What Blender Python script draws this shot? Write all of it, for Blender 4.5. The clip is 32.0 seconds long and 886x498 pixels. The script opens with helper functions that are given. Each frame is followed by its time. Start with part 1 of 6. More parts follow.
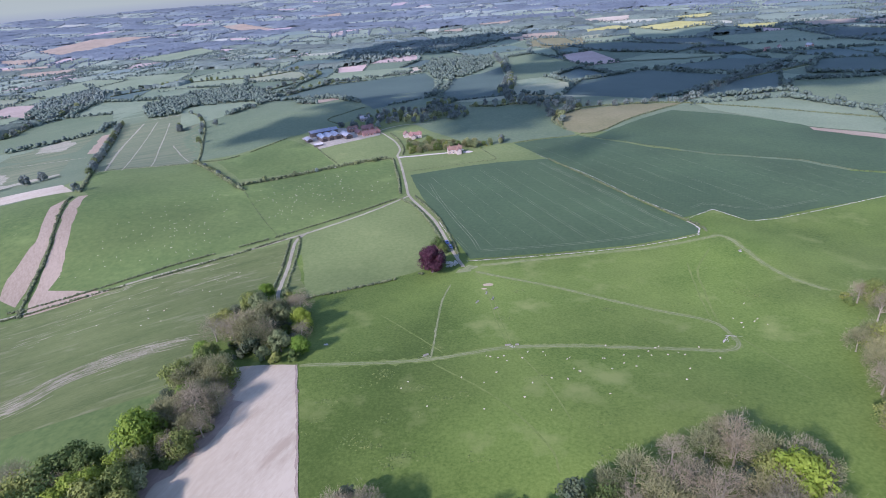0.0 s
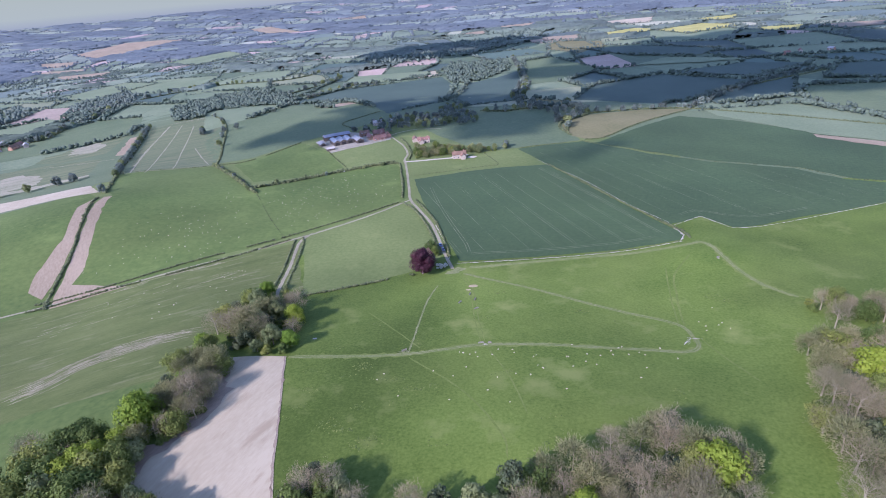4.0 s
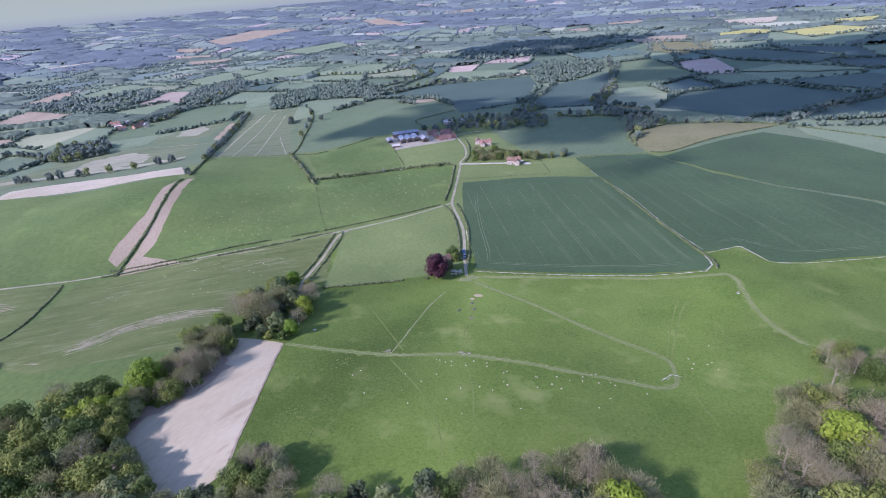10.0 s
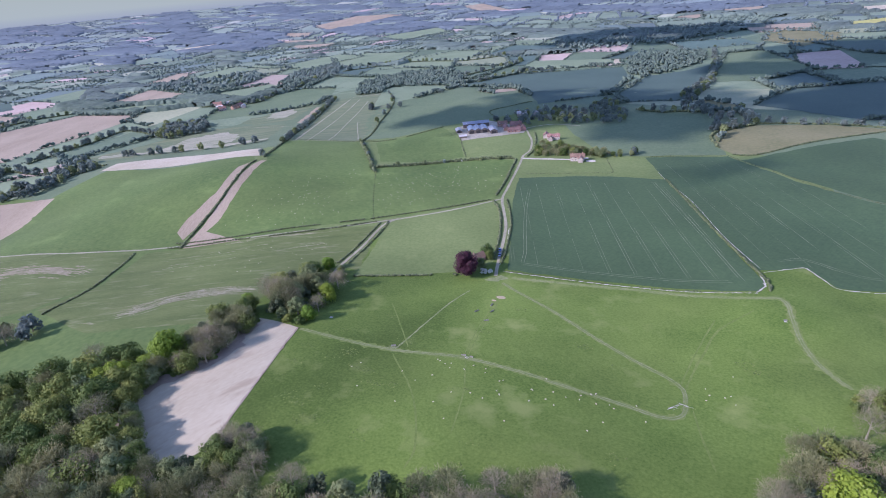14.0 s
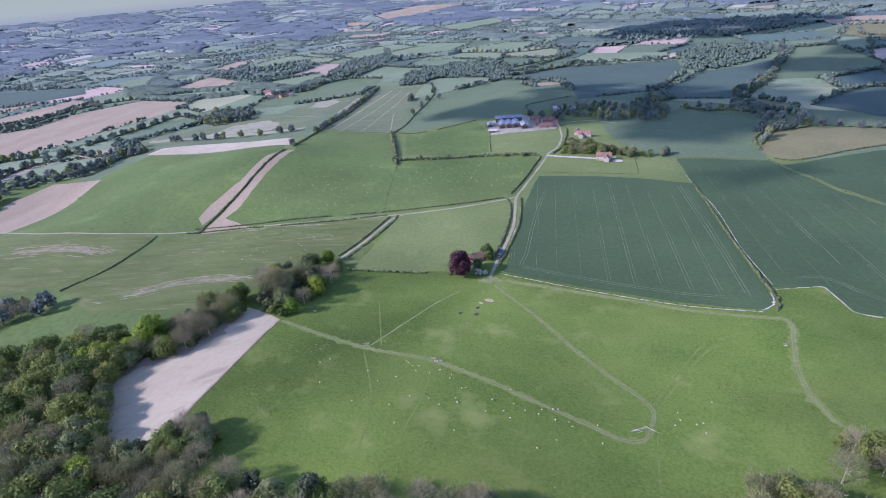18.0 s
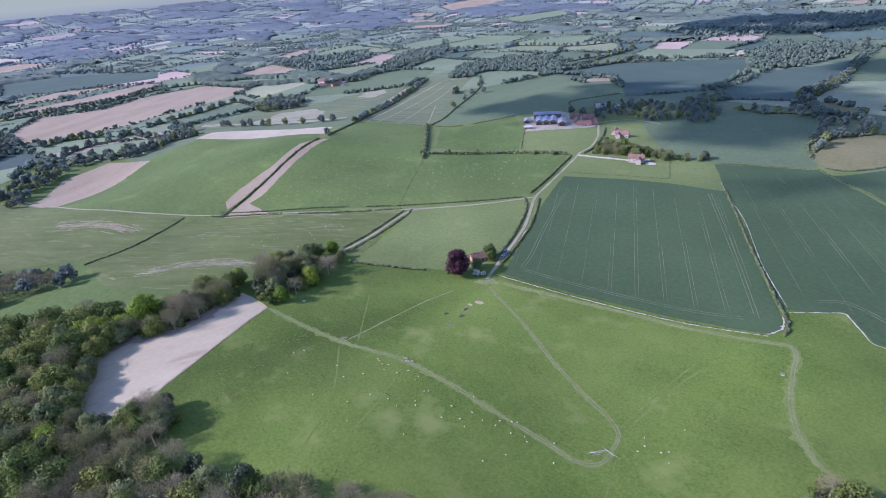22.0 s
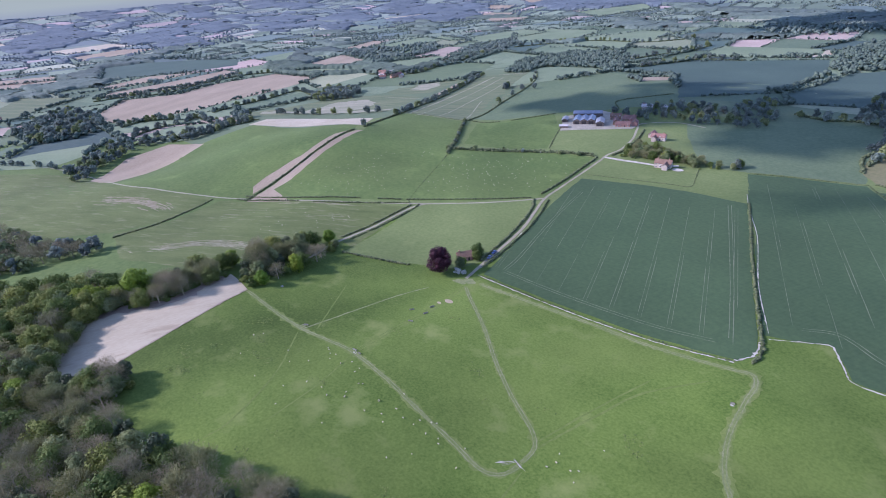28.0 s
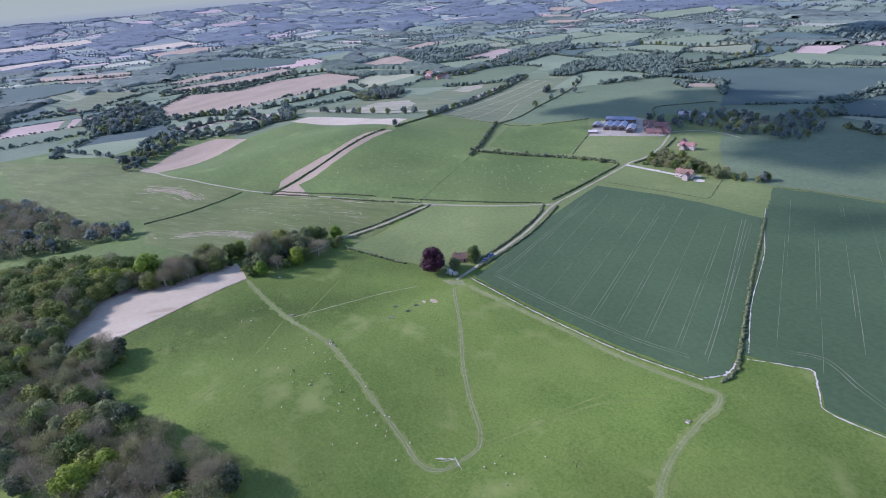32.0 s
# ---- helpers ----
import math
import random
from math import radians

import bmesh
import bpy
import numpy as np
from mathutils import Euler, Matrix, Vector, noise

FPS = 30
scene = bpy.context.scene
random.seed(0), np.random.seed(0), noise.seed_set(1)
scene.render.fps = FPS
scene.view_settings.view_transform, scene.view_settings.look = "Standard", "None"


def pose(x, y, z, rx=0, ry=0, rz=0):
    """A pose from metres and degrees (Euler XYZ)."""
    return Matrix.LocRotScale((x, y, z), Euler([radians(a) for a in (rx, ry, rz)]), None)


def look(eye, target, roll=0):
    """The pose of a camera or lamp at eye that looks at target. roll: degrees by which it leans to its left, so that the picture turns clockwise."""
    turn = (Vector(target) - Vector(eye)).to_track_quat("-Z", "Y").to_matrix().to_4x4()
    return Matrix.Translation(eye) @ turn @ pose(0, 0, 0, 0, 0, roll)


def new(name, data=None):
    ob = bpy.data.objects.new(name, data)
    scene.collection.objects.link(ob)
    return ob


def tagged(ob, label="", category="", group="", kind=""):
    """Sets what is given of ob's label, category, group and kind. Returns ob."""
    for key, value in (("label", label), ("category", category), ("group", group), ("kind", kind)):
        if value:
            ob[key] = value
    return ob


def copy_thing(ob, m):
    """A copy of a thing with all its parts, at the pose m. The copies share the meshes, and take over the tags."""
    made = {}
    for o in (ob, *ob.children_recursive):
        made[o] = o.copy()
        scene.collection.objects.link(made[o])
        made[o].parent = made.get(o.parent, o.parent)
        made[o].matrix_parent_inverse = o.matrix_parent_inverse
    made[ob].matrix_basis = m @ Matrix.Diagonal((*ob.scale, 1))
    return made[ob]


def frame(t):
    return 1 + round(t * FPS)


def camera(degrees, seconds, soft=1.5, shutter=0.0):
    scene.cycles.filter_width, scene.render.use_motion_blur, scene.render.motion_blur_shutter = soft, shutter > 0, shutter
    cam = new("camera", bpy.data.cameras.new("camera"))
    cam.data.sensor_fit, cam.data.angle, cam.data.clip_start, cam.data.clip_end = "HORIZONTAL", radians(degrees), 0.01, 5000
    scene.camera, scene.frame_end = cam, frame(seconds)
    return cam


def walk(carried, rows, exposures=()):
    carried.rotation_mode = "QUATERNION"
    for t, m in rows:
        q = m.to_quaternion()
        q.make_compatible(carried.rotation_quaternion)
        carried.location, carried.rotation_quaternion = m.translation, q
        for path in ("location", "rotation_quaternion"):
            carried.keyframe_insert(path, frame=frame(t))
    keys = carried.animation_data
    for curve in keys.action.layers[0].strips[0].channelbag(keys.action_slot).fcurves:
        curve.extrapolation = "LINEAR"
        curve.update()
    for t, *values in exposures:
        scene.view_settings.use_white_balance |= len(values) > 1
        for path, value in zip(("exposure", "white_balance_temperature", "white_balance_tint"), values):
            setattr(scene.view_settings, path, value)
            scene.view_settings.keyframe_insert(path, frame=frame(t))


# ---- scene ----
cam = camera(78.39, 32.0, soft=0.95)
walk(cam, [
    (0, pose(0.00, -290.27, 152.73, 63.843, 4.388, 1.510)),
    (0.5, pose(2.74, -292.41, 154.02, 63.921, 4.580, 1.890)),
    (1, pose(5.30, -294.80, 154.86, 64.001, 4.557, 2.326)),
    (1.5, pose(7.28, -296.96, 155.55, 64.029, 4.503, 2.467)),
    (2, pose(9.61, -298.80, 156.23, 64.127, 4.487, 2.659)),
    (2.5, pose(12.60, -300.69, 157.33, 64.187, 4.564, 2.996)),
    (3, pose(15.52, -302.33, 158.33, 64.162, 4.622, 3.406)),
    (3.5, pose(18.62, -303.72, 159.44, 64.110, 4.748, 3.749)),
    (5.5, pose(32.34, -308.05, 163.11, 64.128, 4.672, 5.509)),
    (6, pose(35.88, -308.66, 164.48, 64.123, 4.652, 6.113)),
    (6.5, pose(40.08, -309.29, 164.78, 64.234, 4.602, 7.387)),
    (7, pose(44.39, -308.97, 165.26, 64.267, 4.571, 8.415)),
    (7.5, pose(48.78, -308.95, 166.49, 64.223, 4.518, 9.639)),
    (8, pose(53.93, -308.82, 167.77, 64.202, 4.576, 10.471)),
    (8.5, pose(58.63, -307.55, 168.07, 64.186, 4.634, 11.109)),
    (9, pose(63.20, -306.39, 168.59, 64.153, 4.590, 12.001)),
    (9.5, pose(67.51, -305.17, 169.11, 64.142, 4.572, 13.202)),
    (10, pose(72.33, -303.41, 169.42, 64.247, 4.458, 15.355)),
    (10.5, pose(76.54, -301.58, 169.74, 64.325, 4.402, 17.537)),
    (11, pose(81.18, -299.56, 169.86, 64.344, 4.389, 19.278)),
    (11.5, pose(85.32, -297.67, 170.08, 64.280, 4.475, 20.322)),
    (12, pose(90.06, -295.10, 170.33, 64.033, 4.623, 21.227)),
    (12.5, pose(94.10, -292.59, 170.29, 63.897, 4.748, 21.909)),
    (13, pose(98.44, -290.09, 169.94, 63.824, 4.837, 22.697)),
    (13.5, pose(102.25, -287.48, 170.30, 63.754, 4.869, 23.917)),
    (14, pose(106.54, -284.56, 170.29, 63.733, 4.881, 25.833)),
    (14.5, pose(110.29, -281.84, 170.28, 63.743, 4.876, 27.262)),
    (15, pose(114.50, -279.07, 170.30, 63.718, 4.875, 28.513)),
    (15.5, pose(118.17, -276.26, 170.39, 63.662, 4.882, 29.530)),
    (17.5, pose(132.67, -264.15, 169.73, 63.337, 4.971, 31.589)),
    (18, pose(136.37, -260.51, 169.03, 63.337, 5.079, 32.248)),
    (18.5, pose(139.57, -257.37, 168.26, 63.337, 5.079, 32.888)),
    (19, pose(142.91, -254.21, 167.74, 63.313, 5.019, 33.703)),
    (19.5, pose(146.02, -250.90, 167.37, 63.274, 5.036, 34.449)),
    (20, pose(149.58, -247.91, 167.34, 63.215, 5.022, 35.246)),
    (20.5, pose(152.52, -244.61, 167.42, 63.157, 4.935, 36.438)),
    (21, pose(155.85, -240.91, 167.23, 63.139, 4.840, 37.806)),
    (21.5, pose(158.96, -237.30, 166.97, 63.137, 4.875, 38.691)),
    (22, pose(162.53, -233.96, 166.41, 63.154, 4.837, 39.260)),
    (22.5, pose(165.58, -231.10, 165.87, 63.134, 4.884, 39.456)),
    (23, pose(168.82, -228.19, 165.74, 63.093, 4.898, 40.101)),
    (23.5, pose(172.39, -225.74, 165.55, 63.077, 4.865, 41.079)),
    (24, pose(175.75, -222.09, 165.47, 63.086, 4.898, 42.189)),
    (24.5, pose(179.06, -218.70, 165.13, 63.102, 4.926, 42.827)),
    (26.5, pose(192.29, -206.29, 164.36, 63.039, 4.742, 44.377)),
    (27, pose(195.51, -202.87, 164.12, 63.065, 4.727, 45.738)),
    (27.5, pose(198.65, -199.32, 164.41, 63.096, 4.746, 47.254)),
    (28, pose(202.28, -196.24, 164.60, 63.128, 4.821, 47.864)),
    (28.5, pose(205.80, -193.28, 164.91, 63.062, 4.851, 48.032)),
    (29, pose(209.86, -189.90, 164.87, 63.106, 4.963, 48.457)),
    (29.5, pose(213.55, -186.78, 164.63, 63.118, 5.054, 48.917)),
    (30, pose(216.65, -183.20, 165.02, 63.114, 5.146, 49.597)),
    (30.5, pose(219.65, -180.25, 165.25, 63.206, 5.067, 50.599)),
    (31, pose(223.12, -177.26, 164.78, 63.441, 5.025, 51.824)),
    (31.5, pose(226.98, -173.73, 164.56, 63.600, 5.020, 53.192)),
    (32, pose(230.26, -170.47, 164.21, 63.750, 4.870, 54.310)),
], exposures=[(0, 1.15, 5650, 42), (13, 1.08, 5600, 42), (32, 1.0, 5530, 41)])

# ---- light ----
SUN_EL, SUN_BEARING = 31.0, 222.0
world = bpy.data.worlds.new("sky")
scene.world = world
world.use_nodes = True
wn = world.node_tree
sky = wn.nodes.new("ShaderNodeTexSky")
sky.sky_type, sky.sun_disc = "NISHITA", False
sky.sun_elevation, sky.sun_rotation = radians(SUN_EL), radians(SUN_BEARING)
sky.air_density, sky.dust_density, sky.ozone_density = 1.2, 0.25, 2.0
wn.nodes["Background"].inputs["Strength"].default_value = 0.115
hazy = wn.nodes.new("ShaderNodeHueSaturation")
hazy.inputs["Saturation"].default_value = 0.6
cool = wn.nodes.new("ShaderNodeMix")
cool.data_type, cool.blend_type = "RGBA", "MULTIPLY"
cool.inputs[0].default_value, cool.inputs[7].default_value = 1.0, (0.74, 0.92, 1.08, 1)
wn.links.new(sky.outputs[0], hazy.inputs["Color"])
wn.links.new(hazy.outputs[0], cool.inputs[6])
wn.links.new(cool.outputs[2], wn.nodes["Background"].inputs["Color"])
TO_SUN = Vector((math.sin(radians(SUN_BEARING)) * math.cos(radians(SUN_EL)),
                 math.cos(radians(SUN_BEARING)) * math.cos(radians(SUN_EL)), math.sin(radians(SUN_EL))))
sun_data = bpy.data.lights.new("sun", "SUN")
sun_data.energy, sun_data.angle, sun_data.color = 3.3, radians(0.5), (1.0, 0.93, 0.82)
sun = new("sun", sun_data)
sun.matrix_world = look(TO_SUN * 900, (0, 0, 0))

# ---- the lie of the land ----


def smooth(a, b, v):
    v = np.clip((v - a) / (b - a), 0, 1)
    return v * v * (3 - 2 * v)


# small rises and hollows: place, height, reach
KNOLLS = [(109, -93, -3.6, 34), (-77, -111, 3.2, 30), (-277, -27, -6, 45), (-395, 280, 4, 60), (-160, 345, 1.5, 70), (-205, 540, 9, 90), (-480, 620, 8, 100), (-330, 320, -5, 40), (130, 300, -5, 40), (-200, 160, 3.5, 30),
          (-522, -65, -10, 50), (-564, 117, 5, 50), (155, -2, 3.6, 22)]


def land(x, y):
    """Height of the ground: a plain that climbs to the down in the south and to low hills far off."""
    x, y = np.asarray(x, float), np.asarray(y, float)
    s = -(y + 5)
    s = 0.5 * (s + np.sqrt(s * s + 400))
    k = 0.45 + 0.55 * smooth(-260, -110, x)
    r = np.hypot(x, y)
    up = np.clip((np.hypot(x - 115, y + 250) - 2300) / 2500, 0, 1.15)
    slope = k * 0.112 * (s - 1) * (1 - 0.35 * smooth(130, 260, -y))
    hump = 17 * np.exp(-((x + 350) ** 2 + (y - 110) ** 2) / (2 * 90 ** 2)) - 4 * np.exp(-((x + 200) ** 2 + (y - 175) ** 2) / (2 * 55 ** 2))
    for cx, cy, rise, reach in KNOLLS:
        hump = hump + rise * np.exp(-((x - cx) ** 2 + (y - cy) ** 2) / (2 * reach ** 2))
    return slope + hump - 22 * smooth(150, 950, r) + 141 * up ** 1.7


def lz(x, y):
    return float(land(x, y))


# ---- materials ----
MATS = {}


def node(nt, kind, **inputs):
    n = nt.nodes.new("ShaderNode" + kind)
    for k, v in inputs.items():
        n.inputs[k.replace("_", " ")].default_value = v
    return n


def surface(name, low, high, fine=0.6, broad=0.02, rough=0.9, relief=0.3, depth=0.1, vary="", amount=0.25,
            third=None, through_light=0.0, stripe=0.0, angle=0.0, stripe_mix=0.25, shape=(1, 1), local=False, metal=0.0, detail=4.0, turn_hue=0.02, drift=0.0, grain=1.0):
    """A matt surface of two colours mixed by a broad and a fine noise, with a third one in patches, drilled stripes and relief."""
    m = bpy.data.materials.new(name)
    m.use_nodes = True
    nt = m.node_tree
    L = nt.links.new
    bsdf = nt.nodes["Principled BSDF"]
    bsdf.inputs["Roughness"].default_value = rough
    bsdf.inputs["Metallic"].default_value = metal
    bsdf.inputs["Specular IOR Level"].default_value = 0.25
    if local:
        co = nt.nodes.new("ShaderNodeTexCoord").outputs["Object"]
    else:
        co = nt.nodes.new("ShaderNodeNewGeometry").outputs["Position"]
    if shape != (1, 1) or angle:
        mp = nt.nodes.new("ShaderNodeMapping")
        mp.inputs["Rotation"].default_value = (0, 0, -radians(angle))
        L(co, mp.inputs["Vector"])
        sc = nt.nodes.new("ShaderNodeMapping")
        sc.inputs["Scale"].default_value = (shape[0], shape[1], 1)
        L(mp.outputs[0], sc.inputs["Vector"])
        co = sc.outputs[0]
    a = node(nt, "TexNoise", Scale=broad, Detail=detail, Roughness=0.55)
    b = node(nt, "TexNoise", Scale=fine, Detail=3.0, Roughness=0.65)
    L(co, a.inputs["Vector"]), L(co, b.inputs["Vector"])
    add = nt.nodes.new("ShaderNodeMath")
    add.operation = "ADD"
    weigh = nt.nodes.new("ShaderNodeMath")
    weigh.operation, weigh.inputs[1].default_value = "MULTIPLY", grain
    L(b.outputs["Fac"], weigh.inputs[0])
    L(a.outputs["Fac"], add.inputs[0]), L(weigh.outputs[0], add.inputs[1])
    rng = node(nt, "MapRange")
    rng.inputs["From Min"].default_value, rng.inputs["From Max"].default_value = 0.25 + 0.5 * grain, 0.75 + 0.5 * grain
    L(add.outputs[0], rng.inputs["Value"])
    fac = rng.outputs[0]
    mix = nt.nodes.new("ShaderNodeMix")
    mix.data_type = "RGBA"
    mix.inputs[6].default_value, mix.inputs[7].default_value = (*low, 1), (*high, 1)
    L(fac, mix.inputs[0])
    out = mix.outputs[2]
    if third:
        c = node(nt, "TexNoise", Scale=broad * 2.7, Detail=5.0, Roughness=0.6)
        L(co, c.inputs["Vector"])
        r3 = node(nt, "MapRange")
        r3.inputs["From Min"].default_value, r3.inputs["From Max"].default_value = third[1], third[1] + 0.14
        L(c.outputs["Fac"], r3.inputs["Value"])
        m3 = nt.nodes.new("ShaderNodeMix")
        m3.data_type = "RGBA"
        m3.inputs[7].default_value = (*third[0], 1)
        L(r3.outputs[0], m3.inputs[0]), L(out, m3.inputs[6])
        out = m3.outputs[2]
    if stripe:
        wv = node(nt, "TexWave", Scale=0.314159 / stripe * (1 / shape[0]), Distortion=0.6, Detail=2.0)
        wv.inputs["Detail Scale"].default_value = 0.4
        L(co, wv.inputs["Vector"])
        mu = nt.nodes.new("ShaderNodeMath")
        mu.operation = "MULTIPLY"
        mu.inputs[1].default_value = stripe_mix
        L(wv.outputs["Fac"], mu.inputs[0])
        ms = nt.nodes.new("ShaderNodeMix")
        ms.data_type = "RGBA"
        ms.inputs[7].default_value = (*high, 1)
        L(mu.outputs[0], ms.inputs[0]), L(out, ms.inputs[6])
        out = ms.outputs[2]
    if vary:
        if vary == "object":
            rnd = nt.nodes.new("ShaderNodeObjectInfo").outputs["Random"]
        else:
            rnd = nt.nodes.new("ShaderNodeNewGeometry").outputs["Random Per Island"]
        hv = nt.nodes.new("ShaderNodeHueSaturation")
        r4 = node(nt, "MapRange")
        r4.inputs["To Min"].default_value, r4.inputs["To Max"].default_value = 1 - amount, 1 + amount
        L(rnd, r4.inputs["Value"]), L(r4.outputs[0], hv.inputs["Value"])
        r5 = node(nt, "MapRange")
        r5.inputs["To Min"].default_value, r5.inputs["To Max"].default_value = 0.5 + turn_hue, 0.5 - turn_hue
        L(rnd, r5.inputs["Value"]), L(r5.outputs[0], hv.inputs["Hue"])
        L(out, hv.inputs["Color"])
        out = hv.outputs[0]
    if drift:
        # slow change of tone over tens of metres, as soil and grazing change
        slow = node(nt, "TexNoise", Scale=0.011, Detail=3.0, Roughness=0.5)
        L(nt.nodes.new("ShaderNodeNewGeometry").outputs["Position"], slow.inputs["Vector"])
        span = node(nt, "MapRange")
        span.inputs["From Min"].default_value, span.inputs["From Max"].default_value = 0.32, 0.68
        span.inputs["To Min"].default_value, span.inputs["To Max"].default_value = 1 - drift, 1 + drift
        tone = nt.nodes.new("ShaderNodeHueSaturation")
        L(slow.outputs["Fac"], span.inputs["Value"]), L(span.outputs[0], tone.inputs["Value"]), L(out, tone.inputs["Color"])
        out = tone.outputs[0]
    L(out, bsdf.inputs["Base Color"])
    if relief:
        bp = node(nt, "Bump", Strength=relief, Distance=depth)
        L(b.outputs["Fac"], bp.inputs["Height"])
        L(bp.outputs[0], bsdf.inputs["Normal"])
    if through_light:
        tr = nt.nodes.new("ShaderNodeBsdfTranslucent")
        L(out, tr.inputs["Color"])
        mx = nt.nodes.new("ShaderNodeMixShader")
        mx.inputs[0].default_value = through_light
        L(bsdf.outputs[0], mx.inputs[1]), L(tr.outputs[0], mx.inputs[2])
        L(mx.outputs[0], nt.nodes["Material Output"].inputs["Surface"])
    MATS[name] = m
    return m


M_GRASS = surface("pasture_grass", (0.052, 0.096, 0.012), (0.124, 0.180, 0.035), 0.9, 0.016, 0.95, 0.3, 0.3, third=((0.146, 0.186, 0.050), 0.57), detail=11.0, drift=0.2, grain=0.85)
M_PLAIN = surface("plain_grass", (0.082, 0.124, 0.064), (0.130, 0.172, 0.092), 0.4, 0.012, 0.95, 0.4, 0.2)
M_PASTURE = surface("grazed_grass", (0.094, 0.138, 0.040), (0.142, 0.184, 0.062), 0.4, 0.012, 0.95, 0.4, 0.2, third=((0.160, 0.200, 0.068), 0.6), drift=0.1)
M_SWARD = surface("chalk_down_grass", (0.070, 0.103, 0.026), (0.120, 0.149, 0.049), 0.35, 0.02, 0.95, 0.4, 0.2, third=((0.150, 0.168, 0.075), 0.55), angle=28, shape=(1, 5), drift=0.12)
M_LEY = surface("green_ley", (0.061, 0.107, 0.025), (0.108, 0.156, 0.043), 0.3, 0.008, 0.95, 0.4, 0.2, third=((0.125, 0.178, 0.050), 0.58), detail=8.0, drift=0.12)
# Copies of ley, pasture and wheat with aerial haze tinted into their colour
M_LEY_HAZE = surface("haze_ley", (0.078, 0.122, 0.060), (0.124, 0.168, 0.086), 0.3, 0.008, 0.95, 0.4, 0.2, third=((0.130, 0.176, 0.084), 0.58), detail=8.0)
M_PASTURE_HAZE = surface("haze_meadow", (0.123, 0.175, 0.096), (0.181, 0.231, 0.132), 0.4, 0.012, 0.95, 0.4, 0.2)
M_CROP_HAZE = surface("haze_crop_green", (0.044, 0.080, 0.062), (0.066, 0.108, 0.080), 0.35, 0.010, 0.95, 0.4, 0.2, stripe=2.6, angle=-22, stripe_mix=0.2)
M_CROP = surface("young_wheat", (0.035, 0.070, 0.030), (0.057, 0.100, 0.041), 0.35, 0.010, 0.95, 0.4, 0.2, stripe=2.2, angle=-22, stripe_mix=0.2, drift=0.1)
M_CHALK_TILTH = surface("chalky_tilth", (0.330, 0.298, 0.204), (0.395, 0.360, 0.254), 0.5, 0.03, 0.95, 0.4, 0.12, third=((0.285, 0.245, 0.165), 0.58), angle=-20, shape=(2, 0.6))
M_SHADE_BROWN_TILTH = surface("shade_brown_tilth", (0.215, 0.172, 0.125), (0.300, 0.250, 0.185), 0.6, 0.06, 0.95, 0.4, 0.12, angle=-20, shape=(2, 0.6))
M_TILTH = surface("tan_tilth", (0.225, 0.186, 0.122), (0.315, 0.264, 0.184), 0.4, 0.015, 0.95, 0.5, 0.15, angle=30, shape=(2, 0.6))
M_PALE_STUBBLE = surface("pale_stubble", (0.31, 0.28, 0.19), (0.43, 0.39, 0.29), 0.4, 0.02, 0.95, 0.4, 0.15)
M_THIN_CROP = surface("thin_spring_crop", (0.079, 0.119, 0.056), (0.158, 0.180, 0.095), 0.3, 0.02, 0.95, 0.4, 0.15, angle=-57, shape=(6, 0.6))
M_OLIVE = surface("olive_rough_grass", (0.120, 0.128, 0.056), (0.180, 0.173, 0.083), 0.3, 0.02, 0.95, 0.4, 0.15)
M_RAPE = surface("oilseed_rape_bloom", (0.29, 0.29, 0.085), (0.39, 0.38, 0.13), 0.2, 0.02, 0.9, 0.3, 0.15)
M_ROAD = surface("lane_chalk_asphalt", (0.194, 0.187, 0.125), (0.310, 0.300, 0.205), 0.9, 0.08, 0.85, 0.3, 0.03)
M_CHALK = surface("bare_chalk", (0.34, 0.325, 0.26), (0.52, 0.50, 0.43), 0.8, 0.1, 0.95, 0.4, 0.08)
M_TRACK = surface("worn_track", (0.130, 0.168, 0.060), (0.220, 0.238, 0.120), 0.9, 0.12, 0.95, 0.4, 0.08)
M_YARD = surface("concrete_yard", (0.241, 0.230, 0.176), (0.361, 0.347, 0.269), 0.4, 0.05, 0.9, 0.3, 0.03)
M_VERGE = surface("verge_grass", (0.13, 0.17, 0.06), (0.22, 0.235, 0.11), 0.6, 0.05, 0.95, 0.4, 0.15)

M_BARK = surface("grey_bark", (0.13, 0.11, 0.09), (0.26, 0.23, 0.20), 3.0, 0.6, 0.95, 0.5, 0.03, local=True)
M_LEAF = surface("oak_leaves", (0.084, 0.128, 0.026), (0.165, 0.214, 0.052), 0.9, 0.25, 0.75, 0, vary="object", amount=0.32, through_light=0.28, local=True, turn_hue=0.03)
M_LEAF_BRIGHT = surface("new_leaves", (0.118, 0.199, 0.018), (0.213, 0.308, 0.036), 0.9, 0.25, 0.7, 0, vary="object", amount=0.15, through_light=0.35, local=True)
M_LEAF_DARK = surface("holly_leaves", (0.040, 0.062, 0.030), (0.085, 0.115, 0.052), 0.9, 0.25, 0.6, 0, vary="object", amount=0.25, through_light=0.15, local=True)
M_LEAF_COPPER = surface("copper_beech_leaves", (0.030, 0.010, 0.016), (0.075, 0.022, 0.036), 0.9, 0.25, 0.6, 0, through_light=0.15, local=True)
M_LEAF_PALE = surface("grey_green_leaves", (0.125, 0.168, 0.064), (0.215, 0.258, 0.112), 0.9, 0.25, 0.8, 0, vary="object", amount=0.25, through_light=0.3, local=True)
M_BUD = surface("budding_twigs", (0.170, 0.157, 0.090), (0.270, 0.254, 0.150), 0.8, 0.2, 0.9, 0, vary="object", amount=0.18, through_light=0.15, local=True, turn_hue=0.02)
